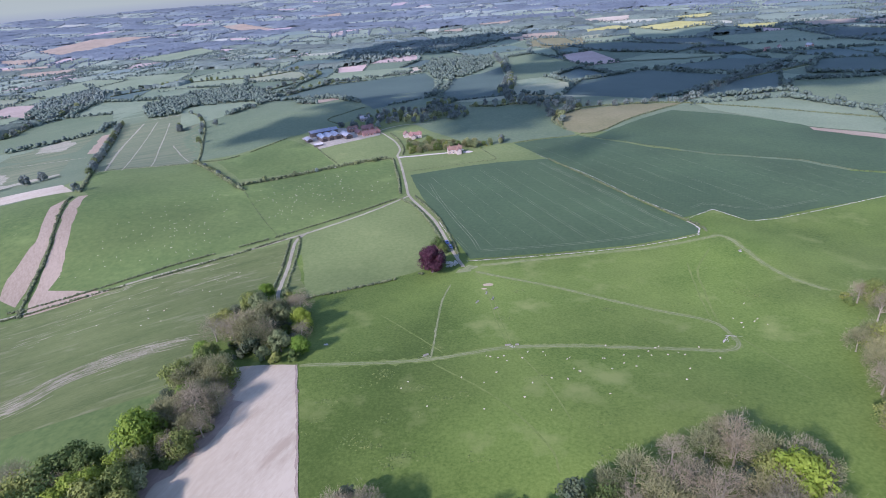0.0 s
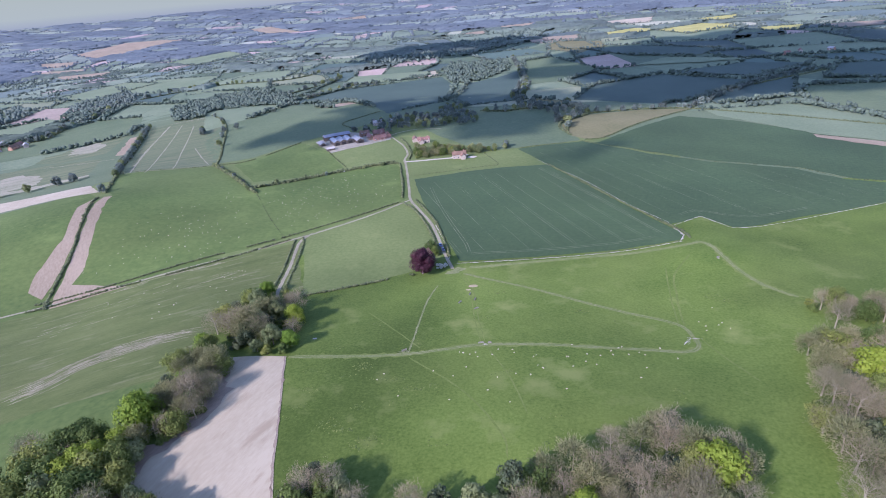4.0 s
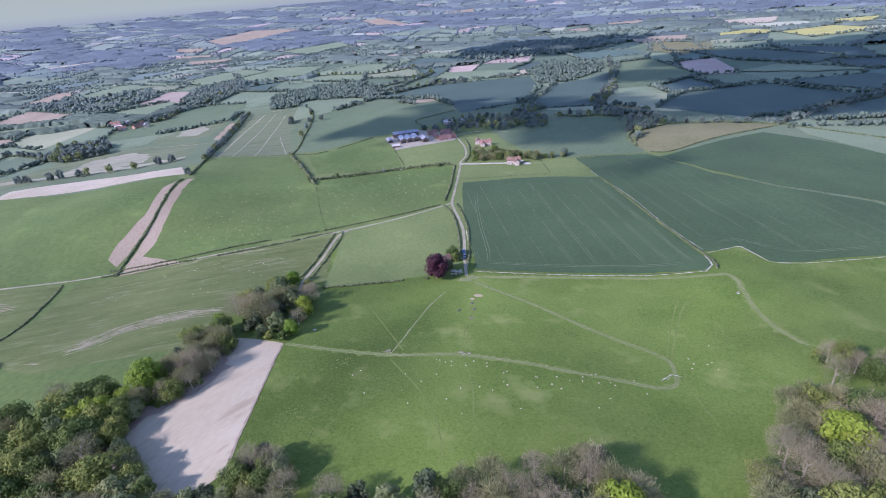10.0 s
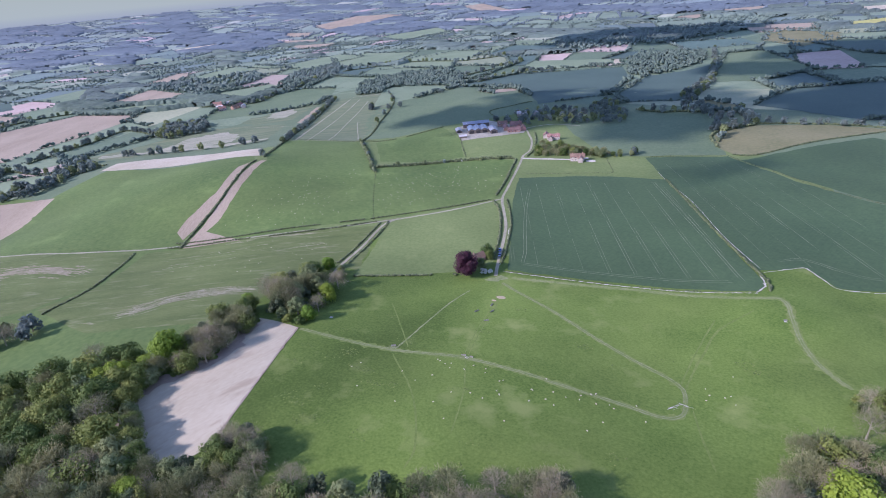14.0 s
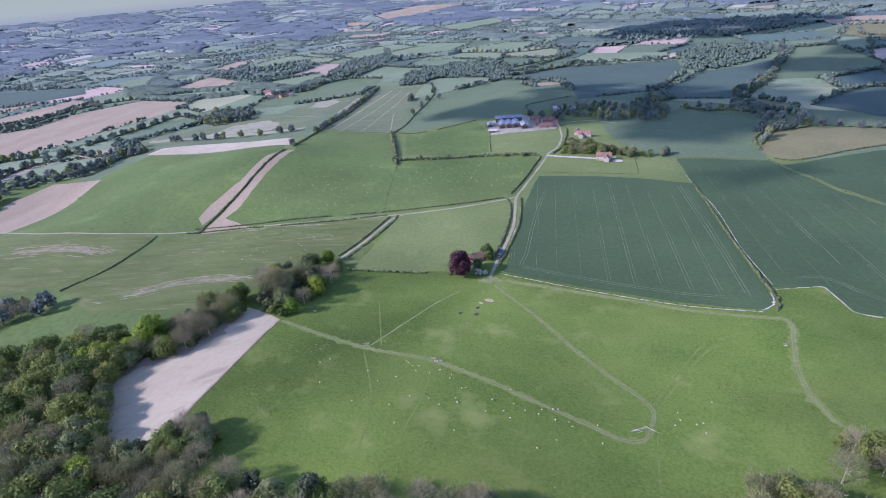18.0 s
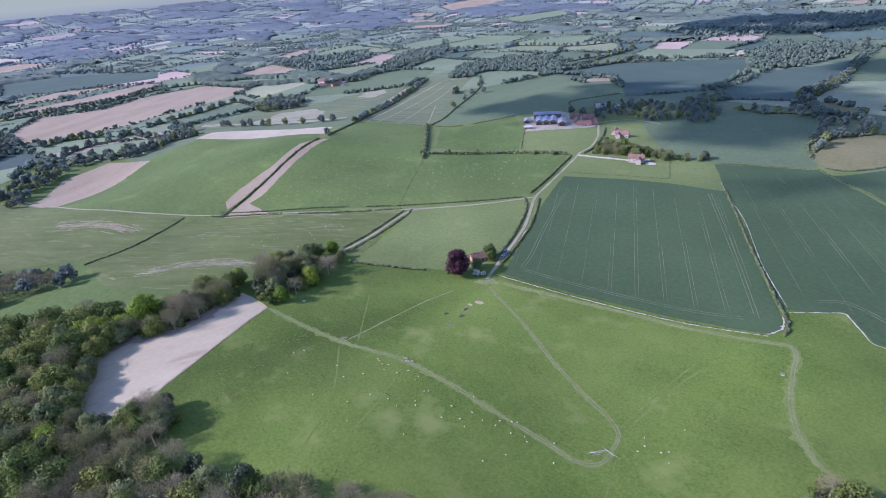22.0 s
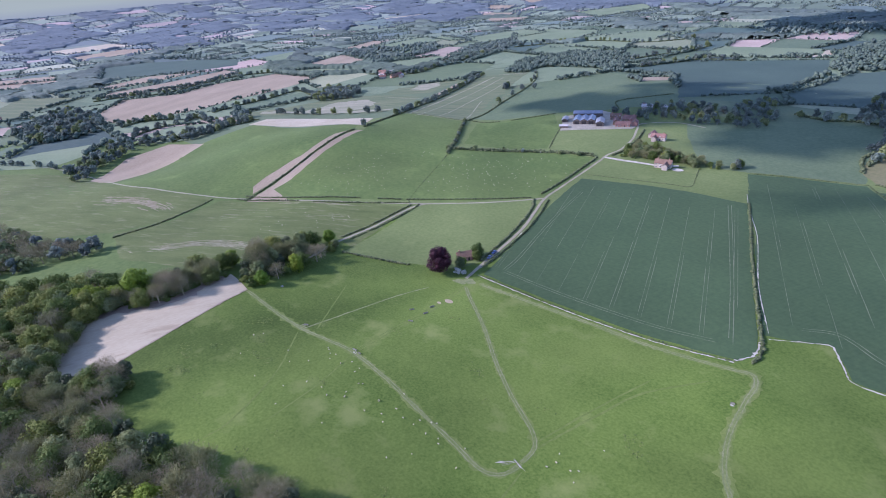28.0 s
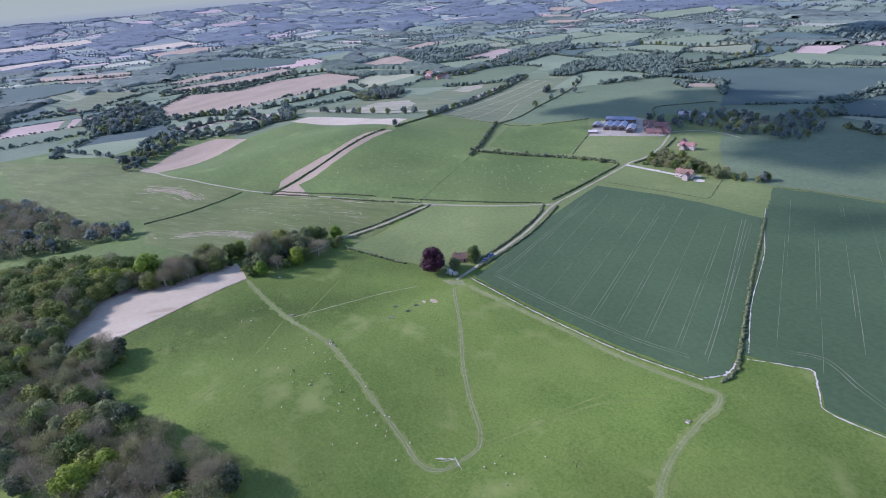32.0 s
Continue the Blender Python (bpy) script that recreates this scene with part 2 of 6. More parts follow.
M_BUD_GREEN = surface("half_open_leaves", (0.140, 0.158, 0.066), (0.245, 0.255, 0.118), 0.8, 0.2, 0.9, 0, vary="object", amount=0.2, through_light=0.25, local=True)
M_BLOSSOM = surface("hawthorn_blossom", (0.42, 0.44, 0.36), (0.66, 0.66, 0.60), 2.0, 0.5, 0.8, 0, through_light=0.2, local=True)
M_HEDGE = surface("hedge_leaves", (0.056, 0.076, 0.034), (0.123, 0.151, 0.067), 0.9, 0.08, 0.85, 0.8, 0.5, vary="island", amount=0.3)
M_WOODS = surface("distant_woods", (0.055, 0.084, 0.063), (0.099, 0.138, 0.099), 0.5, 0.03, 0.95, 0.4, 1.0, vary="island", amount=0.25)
# These two woods carry painted haze: base colours paler and bluer with distance.
M_WOODS_HALF_HAZE = surface("half_haze_woods", (0.072, 0.105, 0.087), (0.123, 0.164, 0.130), 0.3, 0.02, 0.95, 0.3, 1.0, vary="island", amount=0.22)
M_WOODS_HAZE = surface("haze_blue_woods", (0.082, 0.112, 0.124), (0.118, 0.152, 0.164), 0.06, 0.008, 0.95, 0.2, 1.0, vary="island", amount=0.1, turn_hue=0.0)
# leaf colour lightened and blued, so that haze is painted on the farther trees
M_LEAF_HAZE = surface("haze_hedgerow_leaves", (0.118, 0.162, 0.135), (0.206, 0.256, 0.209), 0.9, 0.25, 0.8, 0, vary="object", amount=0.25, through_light=0.35, local=True)
M_CHALK_THIN = surface("chalk_through_crop", (0.16, 0.185, 0.105), (0.32, 0.305, 0.225), 0.5, 0.05, 0.95, 0.4, 0.1, angle=-57, shape=(4, 0.4))
M_RUT = surface("chalky_rut", (0.165, 0.195, 0.090), (0.270, 0.275, 0.165), 0.9, 0.12, 0.95, 0.4, 0.08)
M_FAINT = surface("trodden_grass", (0.090, 0.138, 0.026), (0.158, 0.200, 0.054), 0.6, 0.06, 0.95, 0.5, 0.1)
M_WORN = surface("thin_worn_grass", (0.106, 0.150, 0.040), (0.182, 0.214, 0.080), 0.8, 0.08, 0.95, 0.5, 0.1)
M_TUFT = surface("rank_grass_tufts", (0.073, 0.113, 0.023), (0.126, 0.165, 0.042), 2.0, 0.2, 0.95, 0.3, 0.1, vary="island", amount=0.3)
M_BARK_PALE = surface("pale_ash_bark", (0.205, 0.192, 0.130), (0.330, 0.314, 0.225), 3.0, 0.6, 0.95, 0.5, 0.03, local=True)

# ---- ways to build ----
from mathutils import geometry


def mesh_of(name, verts, faces, material, smooth_faces=False):
    me = bpy.data.meshes.new(name)
    me.from_pydata([tuple(v) for v in verts], [], [tuple(f) for f in faces])
    me.materials.append(material)
    if smooth_faces:
        me.polygons.foreach_set("use_smooth", [True] * len(me.polygons))
    me.update()
    return me


def fast_mesh(name, verts, tris, material, smooth_faces=False):
    """A mesh from numpy arrays of places and of triangles or quads."""
    me = bpy.data.meshes.new(name)
    n, k = tris.shape
    me.vertices.add(len(verts))
    me.vertices.foreach_set("co", np.asarray(verts, np.float32).ravel())
    me.loops.add(n * k)
    me.loops.foreach_set("vertex_index", tris.astype(np.int32).ravel())
    me.polygons.add(n)
    me.polygons.foreach_set("loop_start", np.arange(0, n * k, k, dtype=np.int32))
    if smooth_faces:
        me.polygons.foreach_set("use_smooth", np.ones(n, bool))
    me.materials.append(material)
    me.update(calc_edges=True)
    return me


def part(name, me, parent, label=""):
    ob = new(name, me)
    ob.parent = parent
    if label:
        tagged(ob, label)
    return ob


def inside(poly, x, y):
    """Which of the points lie in a polygon."""
    x, y = np.asarray(x), np.asarray(y)
    hit = np.zeros(x.shape, bool)
    for (x0, y0), (x1, y1) in zip(poly, poly[1:] + poly[:1]):
        cross = ((y0 > y) != (y1 > y)) & (x < (x1 - x0) * (y - y0) / ((y1 - y0) or 1e-9) + x0)
        hit ^= cross
    return hit


def curve_through(points, step=5.0, closed=False):
    """A Catmull-Rom line through the points of a plan."""
    p = [np.array(q, float) for q in points]
    ends = [p[-1]] + p + [p[0], p[1]] if closed else [2 * p[0] - p[1]] + p + [2 * p[-1] - p[-2]]
    out = []
    for i in range(1, len(ends) - 2):
        a, b, c, d = ends[i - 1:i + 3]
        n = max(1, int(np.linalg.norm(c - b) / step))
        for k in range(n):
            t = k / n
            out.append(0.5 * (2 * b + (c - a) * t + (2 * a - 5 * b + 4 * c - d) * t * t + (3 * b - a - 3 * c + d) * t ** 3))
    if not closed:
        out.append(p[-1])
    return np.array(out)


def ragged(poly, step=6.0, wobble=0.5, seed=1):
    """The straight sides of a polygon cut into steps that waver a little."""
    rng = np.random.default_rng(seed)
    out = []
    for a, b in zip(poly, poly[1:] + poly[:1]):
        a, b = np.array(a, float), np.array(b, float)
        n = max(1, int(np.linalg.norm(b - a) / step))
        for k in range(n):
            j = rng.normal(0, wobble, 2) if k else np.zeros(2)
            out.append(tuple(a + (b - a) * k / n + j))
    return out


PLAN = []


def drape(name, poly, material, lift=0.08, step=14.0, wobble=0.5, label="", seed=1, parent=None, kind="structure"):
    """A field: a polygon of the plan laid on the land."""
    edge = ragged(poly, min(step, 8.0), wobble, seed)
    if name.startswith("field"):
        PLAN.append(poly)
    x0, y0 = np.min(poly, 0)
    x1, y1 = np.max(poly, 0)
    gx, gy = np.meshgrid(np.arange(x0, x1, step) + step * 0.37, np.arange(y0, y1, step) + step * 0.41)
    ok = inside(edge, gx, gy)
    pts = [Vector(q) for q in edge] + [Vector(q) for q in zip(gx[ok], gy[ok])]
    n = len(edge)
    v, _, f, *_ = geometry.delaunay_2d_cdt(pts, [(i, (i + 1) % n) for i in range(n)], [], 1, 0.01)
    v = np.array([tuple(q) for q in v])
    z = land(v[:, 0], v[:, 1]) + lift
    me = mesh_of(name, np.c_[v, z], f, material, True)
    ob = new(name, me)
    if parent:
        ob.parent = parent
    else:
        tagged(ob, label, kind=kind)
    return ob


def ribbon(name, points, width, material, lift=0.16, step=4.0, waver=0.15, label="", parent=None, seed=3, ends=1.0, kind="structure"):
    """A lane, track or wheel mark along a line of the plan."""
    rng = np.random.default_rng(seed)
    c = curve_through(points, step)
    d = np.gradient(c, axis=0)
    d /= np.linalg.norm(d, axis=1)[:, None] + 1e-9
    side = np.c_[-d[:, 1], d[:, 0]]
    wl = width / 2 * (1 + rng.normal(0, waver, len(c)))
    wr = width / 2 * (1 + rng.normal(0, waver, len(c)))
    wl[[0, -1]] *= ends
    wr[[0, -1]] *= ends
    a, b = c + side * wl[:, None], c - side * wr[:, None]
    rows = np.stack([a, c, b], 1).reshape(-1, 2)
    z = land(rows[:, 0], rows[:, 1]) + lift
    n = len(c)
    f = [(3 * i + k, 3 * i + k + 1, 3 * i + k + 4, 3 * i + k + 3) for i in range(n - 1) for k in (0, 1)]
    ob = new(name, mesh_of(name, np.c_[rows, z], f, material, True))
    if parent:
        ob.parent = parent
    else:
        tagged(ob, label, kind=kind)
    return ob


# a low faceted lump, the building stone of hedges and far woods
_t = (1 + 5 ** 0.5) / 2
ICO_V = np.array([(-1, _t, 0), (1, _t, 0), (-1, -_t, 0), (1, -_t, 0), (0, -1, _t), (0, 1, _t), (0, -1, -_t), (0, 1, -_t),
                  (_t, 0, -1), (_t, 0, 1), (-_t, 0, -1), (-_t, 0, 1)]) / math.hypot(1, _t)
ICO_F = np.array([(0, 11, 5), (0, 5, 1), (0, 1, 7), (0, 7, 10), (0, 10, 11), (1, 5, 9), (5, 11, 4), (11, 10, 2), (10, 7, 6), (7, 1, 8),
                  (3, 9, 4), (3, 4, 2), (3, 2, 6), (3, 6, 8), (3, 8, 9), (4, 9, 5), (2, 4, 11), (6, 2, 10), (8, 6, 7), (9, 8, 1)])


OCT_V = np.array([(1, 0, 0), (0, 1, 0), (-1, 0, 0), (0, -1, 0), (0, 0, 1), (0, 0, -1)], float)
OCT_F = np.array([(0, 1, 4), (1, 2, 4), (2, 3, 4), (3, 0, 4), (1, 0, 5), (2, 1, 5), (3, 2, 5), (0, 3, 5)])


def lumps(name, centres, radii, material, seed=5, jitter=0.28, squash=0.85, coarse=False):
    """Many ragged lumps in one mesh: centres (n, 3), radii (n,)."""
    rng = np.random.default_rng(seed)
    n = len(centres)
    shape_v, shape_f = (OCT_V, OCT_F) if coarse else (ICO_V, ICO_F)
    k = shape_v[None] * (1 + rng.uniform(-jitter, jitter, (n, len(shape_v), 1)))
    a = rng.uniform(0, 6.283, n)
    ca, sa = np.cos(a)[:, None], np.sin(a)[:, None]
    k = np.stack([k[..., 0] * ca - k[..., 1] * sa, k[..., 0] * sa + k[..., 1] * ca, k[..., 2] * squash], -1)
    v = centres[:, None] + k * radii[:, None, None]
    f = shape_f[None] + len(shape_v) * np.arange(n)[:, None, None]
    return fast_mesh(name, v.reshape(-1, 3), f.reshape(-1, 3), material)


def hedge(points, height, width, label, gappy=0.0, seed=1, material=None, name="hedge", kind=""):
    """A field hedge: ragged leafy lumps along a line of the plan."""
    rng = np.random.default_rng(seed)
    c = curve_through(points, 1.0 if height > 1.2 else 0.8)
    keep = rng.random(len(c)) >= gappy
    if gappy:
        wave = np.sin(np.arange(len(c)) * 0.11 + seed) + np.sin(np.arange(len(c)) * 0.037 + 2 * seed)
        keep &= wave > -1.7 + 1.0 * gappy
    c = c[keep]
    rows = []
    for layer in range(2 if height > 1.2 else 1):
        q = c + rng.normal(0, width * 0.22, c.shape)
        hgt = height * rng.uniform(0.55, 1.15, len(q))
        r = np.clip(hgt * 0.5, 0.35, 1.3) * rng.uniform(0.8, 1.2, len(q))
        z = land(q[:, 0], q[:, 1]) + (hgt - r if layer else r * 0.5)
        rows.append(np.c_[q, z, r])
    rows = np.concatenate(rows)
    ob = new(name, lumps(name, rows[:, :3], rows[:, 3], material or M_HEDGE, seed))
    return tagged(ob, label, "hedge", kind=kind)


# ---- trees ----


def tube(points, radii, sides=5):
    """Places and quads of a tapered limb along the points."""
    pts = [Vector(p) for p in points]
    v, f = [], []
    for i, p in enumerate(pts):
        d = (pts[min(i + 1, len(pts) - 1)] - pts[max(i - 1, 0)]).normalized()
        u = d.orthogonal().normalized()
        w = d.cross(u)
        for k in range(sides):
            a = 6.28318 * k / sides
            v.append(p + (u * math.cos(a) + w * math.sin(a)) * radii[i])
    for i in range(len(pts) - 1):
        for k in range(sides):
            f.append((i * sides + k, i * sides + (k + 1) % sides, (i + 1) * sides + (k + 1) % sides, (i + 1) * sides + k))
    return v, f


def limbs(rng, tall, wide, first, count, thick, forks=2, sides=5):
    """A trunk and its limbs, and where the limbs end."""
    v, f, tips = [], [], []

    def put(points, radii, n=sides):
        a, b = tube(points, radii, n)
        f.extend(tuple(i + len(v) for i in q) for q in b)
        v.extend(a)

    lean = rng.normal(0, 0.03, 2) * tall
    top = Vector((lean[0], lean[1], tall * 0.72))
    trunk = [Vector((0, 0, -0.5)), Vector((lean[0] * 0.2, lean[1] * 0.2, first)), top * 0.75, top]
    put(trunk, [thick * 1.25, thick * 0.8, thick * 0.45, thick * 0.12], 6)
    for i in range(count):
        t = rng.uniform(0.25, 0.95)
        base = trunk[1].lerp(top, t)
        a = i * 2.4 + rng.uniform(-0.5, 0.5)
        reach = wide * rng.uniform(0.55, 0.98) * (1 - 0.45 * t)
        end = base + Vector((math.cos(a) * reach, math.sin(a) * reach, tall * rng.uniform(0.08, 0.26)))
        mid = base.lerp(end, 0.5) + Vector((0, 0, tall * 0.035))
        r = thick * (0.42 - 0.22 * t)
        put([base, mid, end], [r, r * 0.6, r * 0.15], 4)
        tips.append(end)
        for _ in range(forks):
            b2 = mid.lerp(end, rng.uniform(-0.3, 0.7))
            e2 = b2 + Vector(rng.normal(0, 1, 3)).normalized() * wide * rng.uniform(0.25, 0.45)
            e2.z = b2.z + abs(e2.z - b2.z) * 0.9
            put([b2, b2.lerp(e2, 0.5) + Vector((0, 0, 0.2)), e2], [r * 0.45, r * 0.28, r * 0.08], 3)
            tips.append(e2)
    return v, f, tips


def sprays(rng, centre, spread, normal_out, count, size, slim=1.0):
    """Three-cornered faces that stand for sprigs of leaves, scattered in shells round the centres."""
    n = len(centre)
    pick = rng.integers(0, n, count)
    d = rng.normal(0, 1, (count, 3))
    d /= np.linalg.norm(d, axis=1)[:, None]
    r = rng.uniform(0.45, 1.0, count) ** 0.5
    p = centre[pick] + d * spread[pick] * r[:, None]
    nrm = d * normal_out + rng.normal(0, 0.42, (count, 3)) + np.array((0, 0, 0.35))
    nrm /= np.linalg.norm(nrm, axis=1)[:, None]
    u = np.cross(nrm, rng.normal(0, 1, (count, 3)))
    u /= np.linalg.norm(u, axis=1)[:, None] + 1e-9
    w = np.cross(nrm, u)
    s = size * rng.uniform(0.6, 1.3, count)[:, None]
    bend = nrm * s * 0.18
    q = np.stack([p - u * s - w * s * slim * 0.7, p + u * s * 1.1 - w * s * slim * 0.3 - bend, p - u * s * 0.1 + w * s * slim * 1.2], 1)
    return q.reshape(-1, 3), np.arange(3 * count).reshape(-1, 3)


def tree_kind(name, leaf, label, seed, tall=13, wide=6, lobes=26, sprigs=2200, size=0.42, first=0.16, base=0.05, thick=0.35, category="tree", bark=None, spare=False, facing=1.3):
    """A leafy tree with a trunk, limbs and a crown of many sprigs."""
    rng = np.random.default_rng(seed)
    v, f, tips = limbs(rng, tall, wide * 0.8, tall * first, 5 if spare else 8, thick, 0 if spare else 1)
    root = new(name)
    part("trunk", mesh_of("trunk", v, f, bark or M_BARK), root)
    cz = tall * (base + 1) / 2
    a = rng.uniform(0, 6.283, lobes)
    e = rng.uniform(-0.95, 1.0, lobes)
    rr = np.sqrt(1 - np.clip(e, -1, 1) ** 2 * np.where(e > 0, 0.9, 0.35)) * rng.uniform(0.2, 0.78, lobes)
    c = np.c_[np.cos(a) * rr * wide, np.sin(a) * rr * wide, cz + e * tall * (1 - base) / 2 * 0.72]
    sp = np.c_[[wide * 0.36] * lobes, [wide * 0.36] * lobes, [tall * (1 - base) * 0.19] * lobes] * rng.uniform(0.7, 1.2, (lobes, 1))
    q, fq = sprays(rng, c, sp, facing, sprigs, size)
    part("crown", fast_mesh("crown", q, fq, leaf), root)
    tagged(root, label, category)
    return root


def bare_kind(name, twig, label, seed, tall=13, wide=6, twigs=1900, thick=0.34, leafy=0, count=11, forks=3):
    """A tree still almost bare, its crown a haze of budding twigs."""
    rng = np.random.default_rng(seed)
    v, f, tips = limbs(rng, tall, wide, tall * 0.16, count, thick, forks)
    root = new(name)
    part("trunk", mesh_of("trunk", v, f, M_BARK_PALE), root)
    ends = np.array([tuple(t) for t in tips])
    # half of the twigs fill a dome, half cling to the limbs' ends
    dome = rng.normal(0, 1, (twigs, 3))
    dome /= np.linalg.norm(dome, axis=1)[:, None]
    dome[:, 2] = np.where(dome[:, 2] < -0.8, -dome[:, 2], dome[:, 2])
    middle = np.array((0, 0, tall * 0.52))
    p = middle + dome * np.array((wide * 0.92, wide * 0.92, tall * 0.42)) * (rng.uniform(0.25, 1.0, (twigs, 1)) ** 0.45)
    cling = rng.random(twigs) < 0.5
    p[cling] = ends[rng.integers(0, len(ends), cling.sum())] + rng.normal(0, 1, (cling.sum(), 3)) * wide * 0.17
    p[:, 2] = np.maximum(p[:, 2], tall * 0.06)
    out = p - middle * 0.7
    out /= np.linalg.norm(out, axis=1)[:, None]
    d = out + rng.normal(0, 0.55, (twigs, 3))
    d /= np.linalg.norm(d, axis=1)[:, None]
    s = np.cross(d, rng.normal(0, 1, (twigs, 3)))
    s /= np.linalg.norm(s, axis=1)[:, None] + 1e-9
    ln = rng.uniform(0.8, 1.7, (twigs, 1))
    wd = rng.uniform(0.035, 0.08, (twigs, 1)) + leafy
    q = np.stack([p - s * wd, p + d * ln * 0.4 + s * wd, p + d * ln], 1).reshape(-1, 3)
    part("crown", fast_mesh("crown", q, np.arange(3 * twigs).reshape(-1, 3), twig), root)
    tagged(root, label, "tree")
    return root


# ---- ground ----
u = np.linspace(-1, 1, 300)
gx = 300 * np.sinh(u * 3.52) / 1.0
gx = gx / gx.max() * 5300
X, Y = np.meshgrid(gx - 80, gx - 40, indexing="ij")
n = len(gx)
idx = np.arange(n * n).reshape(n, n)
quads = np.stack([idx[:-1, :-1], idx[1:, :-1], idx[1:, 1:], idx[:-1, 1:]], -1).reshape(-1, 4)
ground = new("ground", fast_mesh("ground", np.c_[X.ravel(), Y.ravel(), land(X, Y).ravel()], quads, M_GRASS, True))
ground.data.materials.append(M_PLAIN)
cx, cy = (X[:-1, :-1] + X[1:, 1:]).ravel() / 2, (Y[:-1, :-1] + Y[1:, 1:]).ravel() / 2
below = ((cy > 20) & ((cx < 100) | (cy > 130))) | (np.hypot(cx, cy) > 900)
ground.data.materials.append(M_LEY)
ground.data.materials.append(M_PASTURE)
ground.data.polygons.foreach_set("material_index", np.where(below & (np.hypot(cx + 100, cy - 140) < 300), 3, np.where(below, 1, np.where(cx < -128, 2, 0))).astype(np.int32))
tagged(ground, "open green pasture rolling down to a wide plain", kind="structure")

# ---- fields round the lane, by the plan ----
CROP_W = [(-3, 4), (46, 6), (96, 11), (139, 19), (142.5, 30), (129.5, 62), (113.5, 100), (92.5, 150), (71, 199), (26, 197), (-12, 189), (-53.5, 176), (-45.5, 141), (-38.5, 115), (-23.5, 68), (-9.5, 26)]
CROP_E = [(47, 262), (120, 298), (170, 219), (213, 183), (272, 154), (295, 123), (338, 105), (322, 85), (262, 61), (226, 51), (198, 40), (183, 37), (177, 37), (172, 46), (164, 58), (139, 47), (118, 92), (96, 150), (75, 190), (62, 224)]
CROP_NE = [(130, 287), (249, 383), (302, 340), (389, 218), (441, 151), (338, 111), (301, 125), (277, 157), (215, 187), (173, 225)]
SHEEP_E = [(-205, 160), (-210, 171), (-163, 204), (-109, 226), (-79, 230), (-67, 207), (-52, 132), (-60, 117), (-112, 66), (-139, 52), (-186, 122)]
SHEEP_W = [(-266, -6), (-286, 48), (-323, 125), (-332, 146), (-354, 168), (-404, 250), (-384, 257), (-298, 270), (-246, 211), (-199, 154), (-165, 96), (-138, 50), (-186, 20), (-222, -9)]
LEY_W = [(-450, -103), (-552, 28), (-570, 112), (-448, 129), (-362, 158), (-343, 140), (-342, 112), (-311, 50), (-302, 8), (-292, -14), (-268, -34), (-300, -46), (-345, -68), (-380, -81)]
drape("field_crop_west", CROP_W, M_CROP, 0.10, label="dense blue-green young wheat with pale tramlines")
drape("field_crop_east", CROP_E, M_CROP, 0.10, label="blue-green wheat field with a notched chalky corner", seed=2)
drape("field_crop_far", CROP_NE, M_CROP, 0.10, label="dark green wheat field beyond a grassy bank", seed=3)
drape("field_sheep_east", SHEEP_E, M_LEY, 0.09, label="bright green sheep pasture between hedges", seed=4)
drape("field_sheep_west", SHEEP_W, M_LEY, 0.09, label="wide green sheep pasture above the lane", seed=5)
drape("field_ley", LEY_W, M_LEY, 0.09, label="smooth green ley beside a tilled strip", seed=6)
drape("field_paddock", [(-93, -38), (-120, 48), (-112, 58), (-58, 112), (-48, 108), (-26, 66), (-14, 20), (-20, -2), (-38, -12), (-61, -25)], M_PASTURE, 0.07, label="pale green paddock beside the lane", seed=7)
drape("field_tilth_bend", [(-262, -33), (-222, -11), (-267, -4), (-270, 15), (-286, 48), (-322, 122), (-329, 142), (-336, 140), (-331, 120), (-293, 40), (-282, 12), (-270, -18)], M_TILTH, 0.13, label="bare tan tilth along a hedge, bent like a boot", seed=8)
drape("field_tilth_strip", [(-276, -21), (-292, -13), (-302, 8), (-311, 51), (-342, 113), (-342, 140), (-335, 122), (-297, 42), (-286, 11)], M_TILTH, 0.13, label="narrow bare tan strip along a hedge", seed=9)
drape("field_tan", [(-507, -114), (-587, -56), (-608, 4), (-548, 32), (-505, -24), (-458, -102)], M_TILTH, 0.12, label="bare tan field below the trees", seed=10)
drape("field_white_strip", [(-584, 112), (-606, 149), (-515, 187), (-400, 206), (-356, 161), (-458, 137), (-564, 113)], M_PALE_STUBBLE, 0.12, label="pale straw-coloured strip of stubble", seed=11)
drape("field_pale", [(-105, -109), (-90, -109.5), (-76, -111), (-66, -145), (-58, -175), (-53, -190), (-57, -198), (-68, -205), (-82, -204), (-97, -198), (-110, -186), (-108, -173), (-100, -160), (-93, -147), (-97, -130), (-104, -115)], M_CHALK_TILTH, 0.14, 6.0, wobble=0.15, label="freshly tilled pinkish white chalk field", seed=12)
# Brownish band that paints the trees' shade on the field's west margin
ribbon("field_margin", [(-104, -112), (-99, -128), (-95, -146), (-101, -158), (-109, -172), (-110, -185), (-98, -196)], 7.0, M_SHADE_BROWN_TILTH, 0.19, 2.5, 0.3, "brown tilth with shade painted along the wood's edge", ends=0.5)
ribbon("field_edge", [(-76.5, -111), (-66.5, -145), (-58.5, -175), (-53.5, -190)], 0.7, M_SHADE_BROWN_TILTH, 0.18, 2.0, 0.6, "rough brown edge of the tilled field")
drape("field_striped", [(-392, 262), (-440, 340), (-545, 560), (-470, 622), (-402, 530), (-303, 282)], M_THIN_CROP, 0.1, label="thin spring crop with chalk showing in stripes", seed=13)
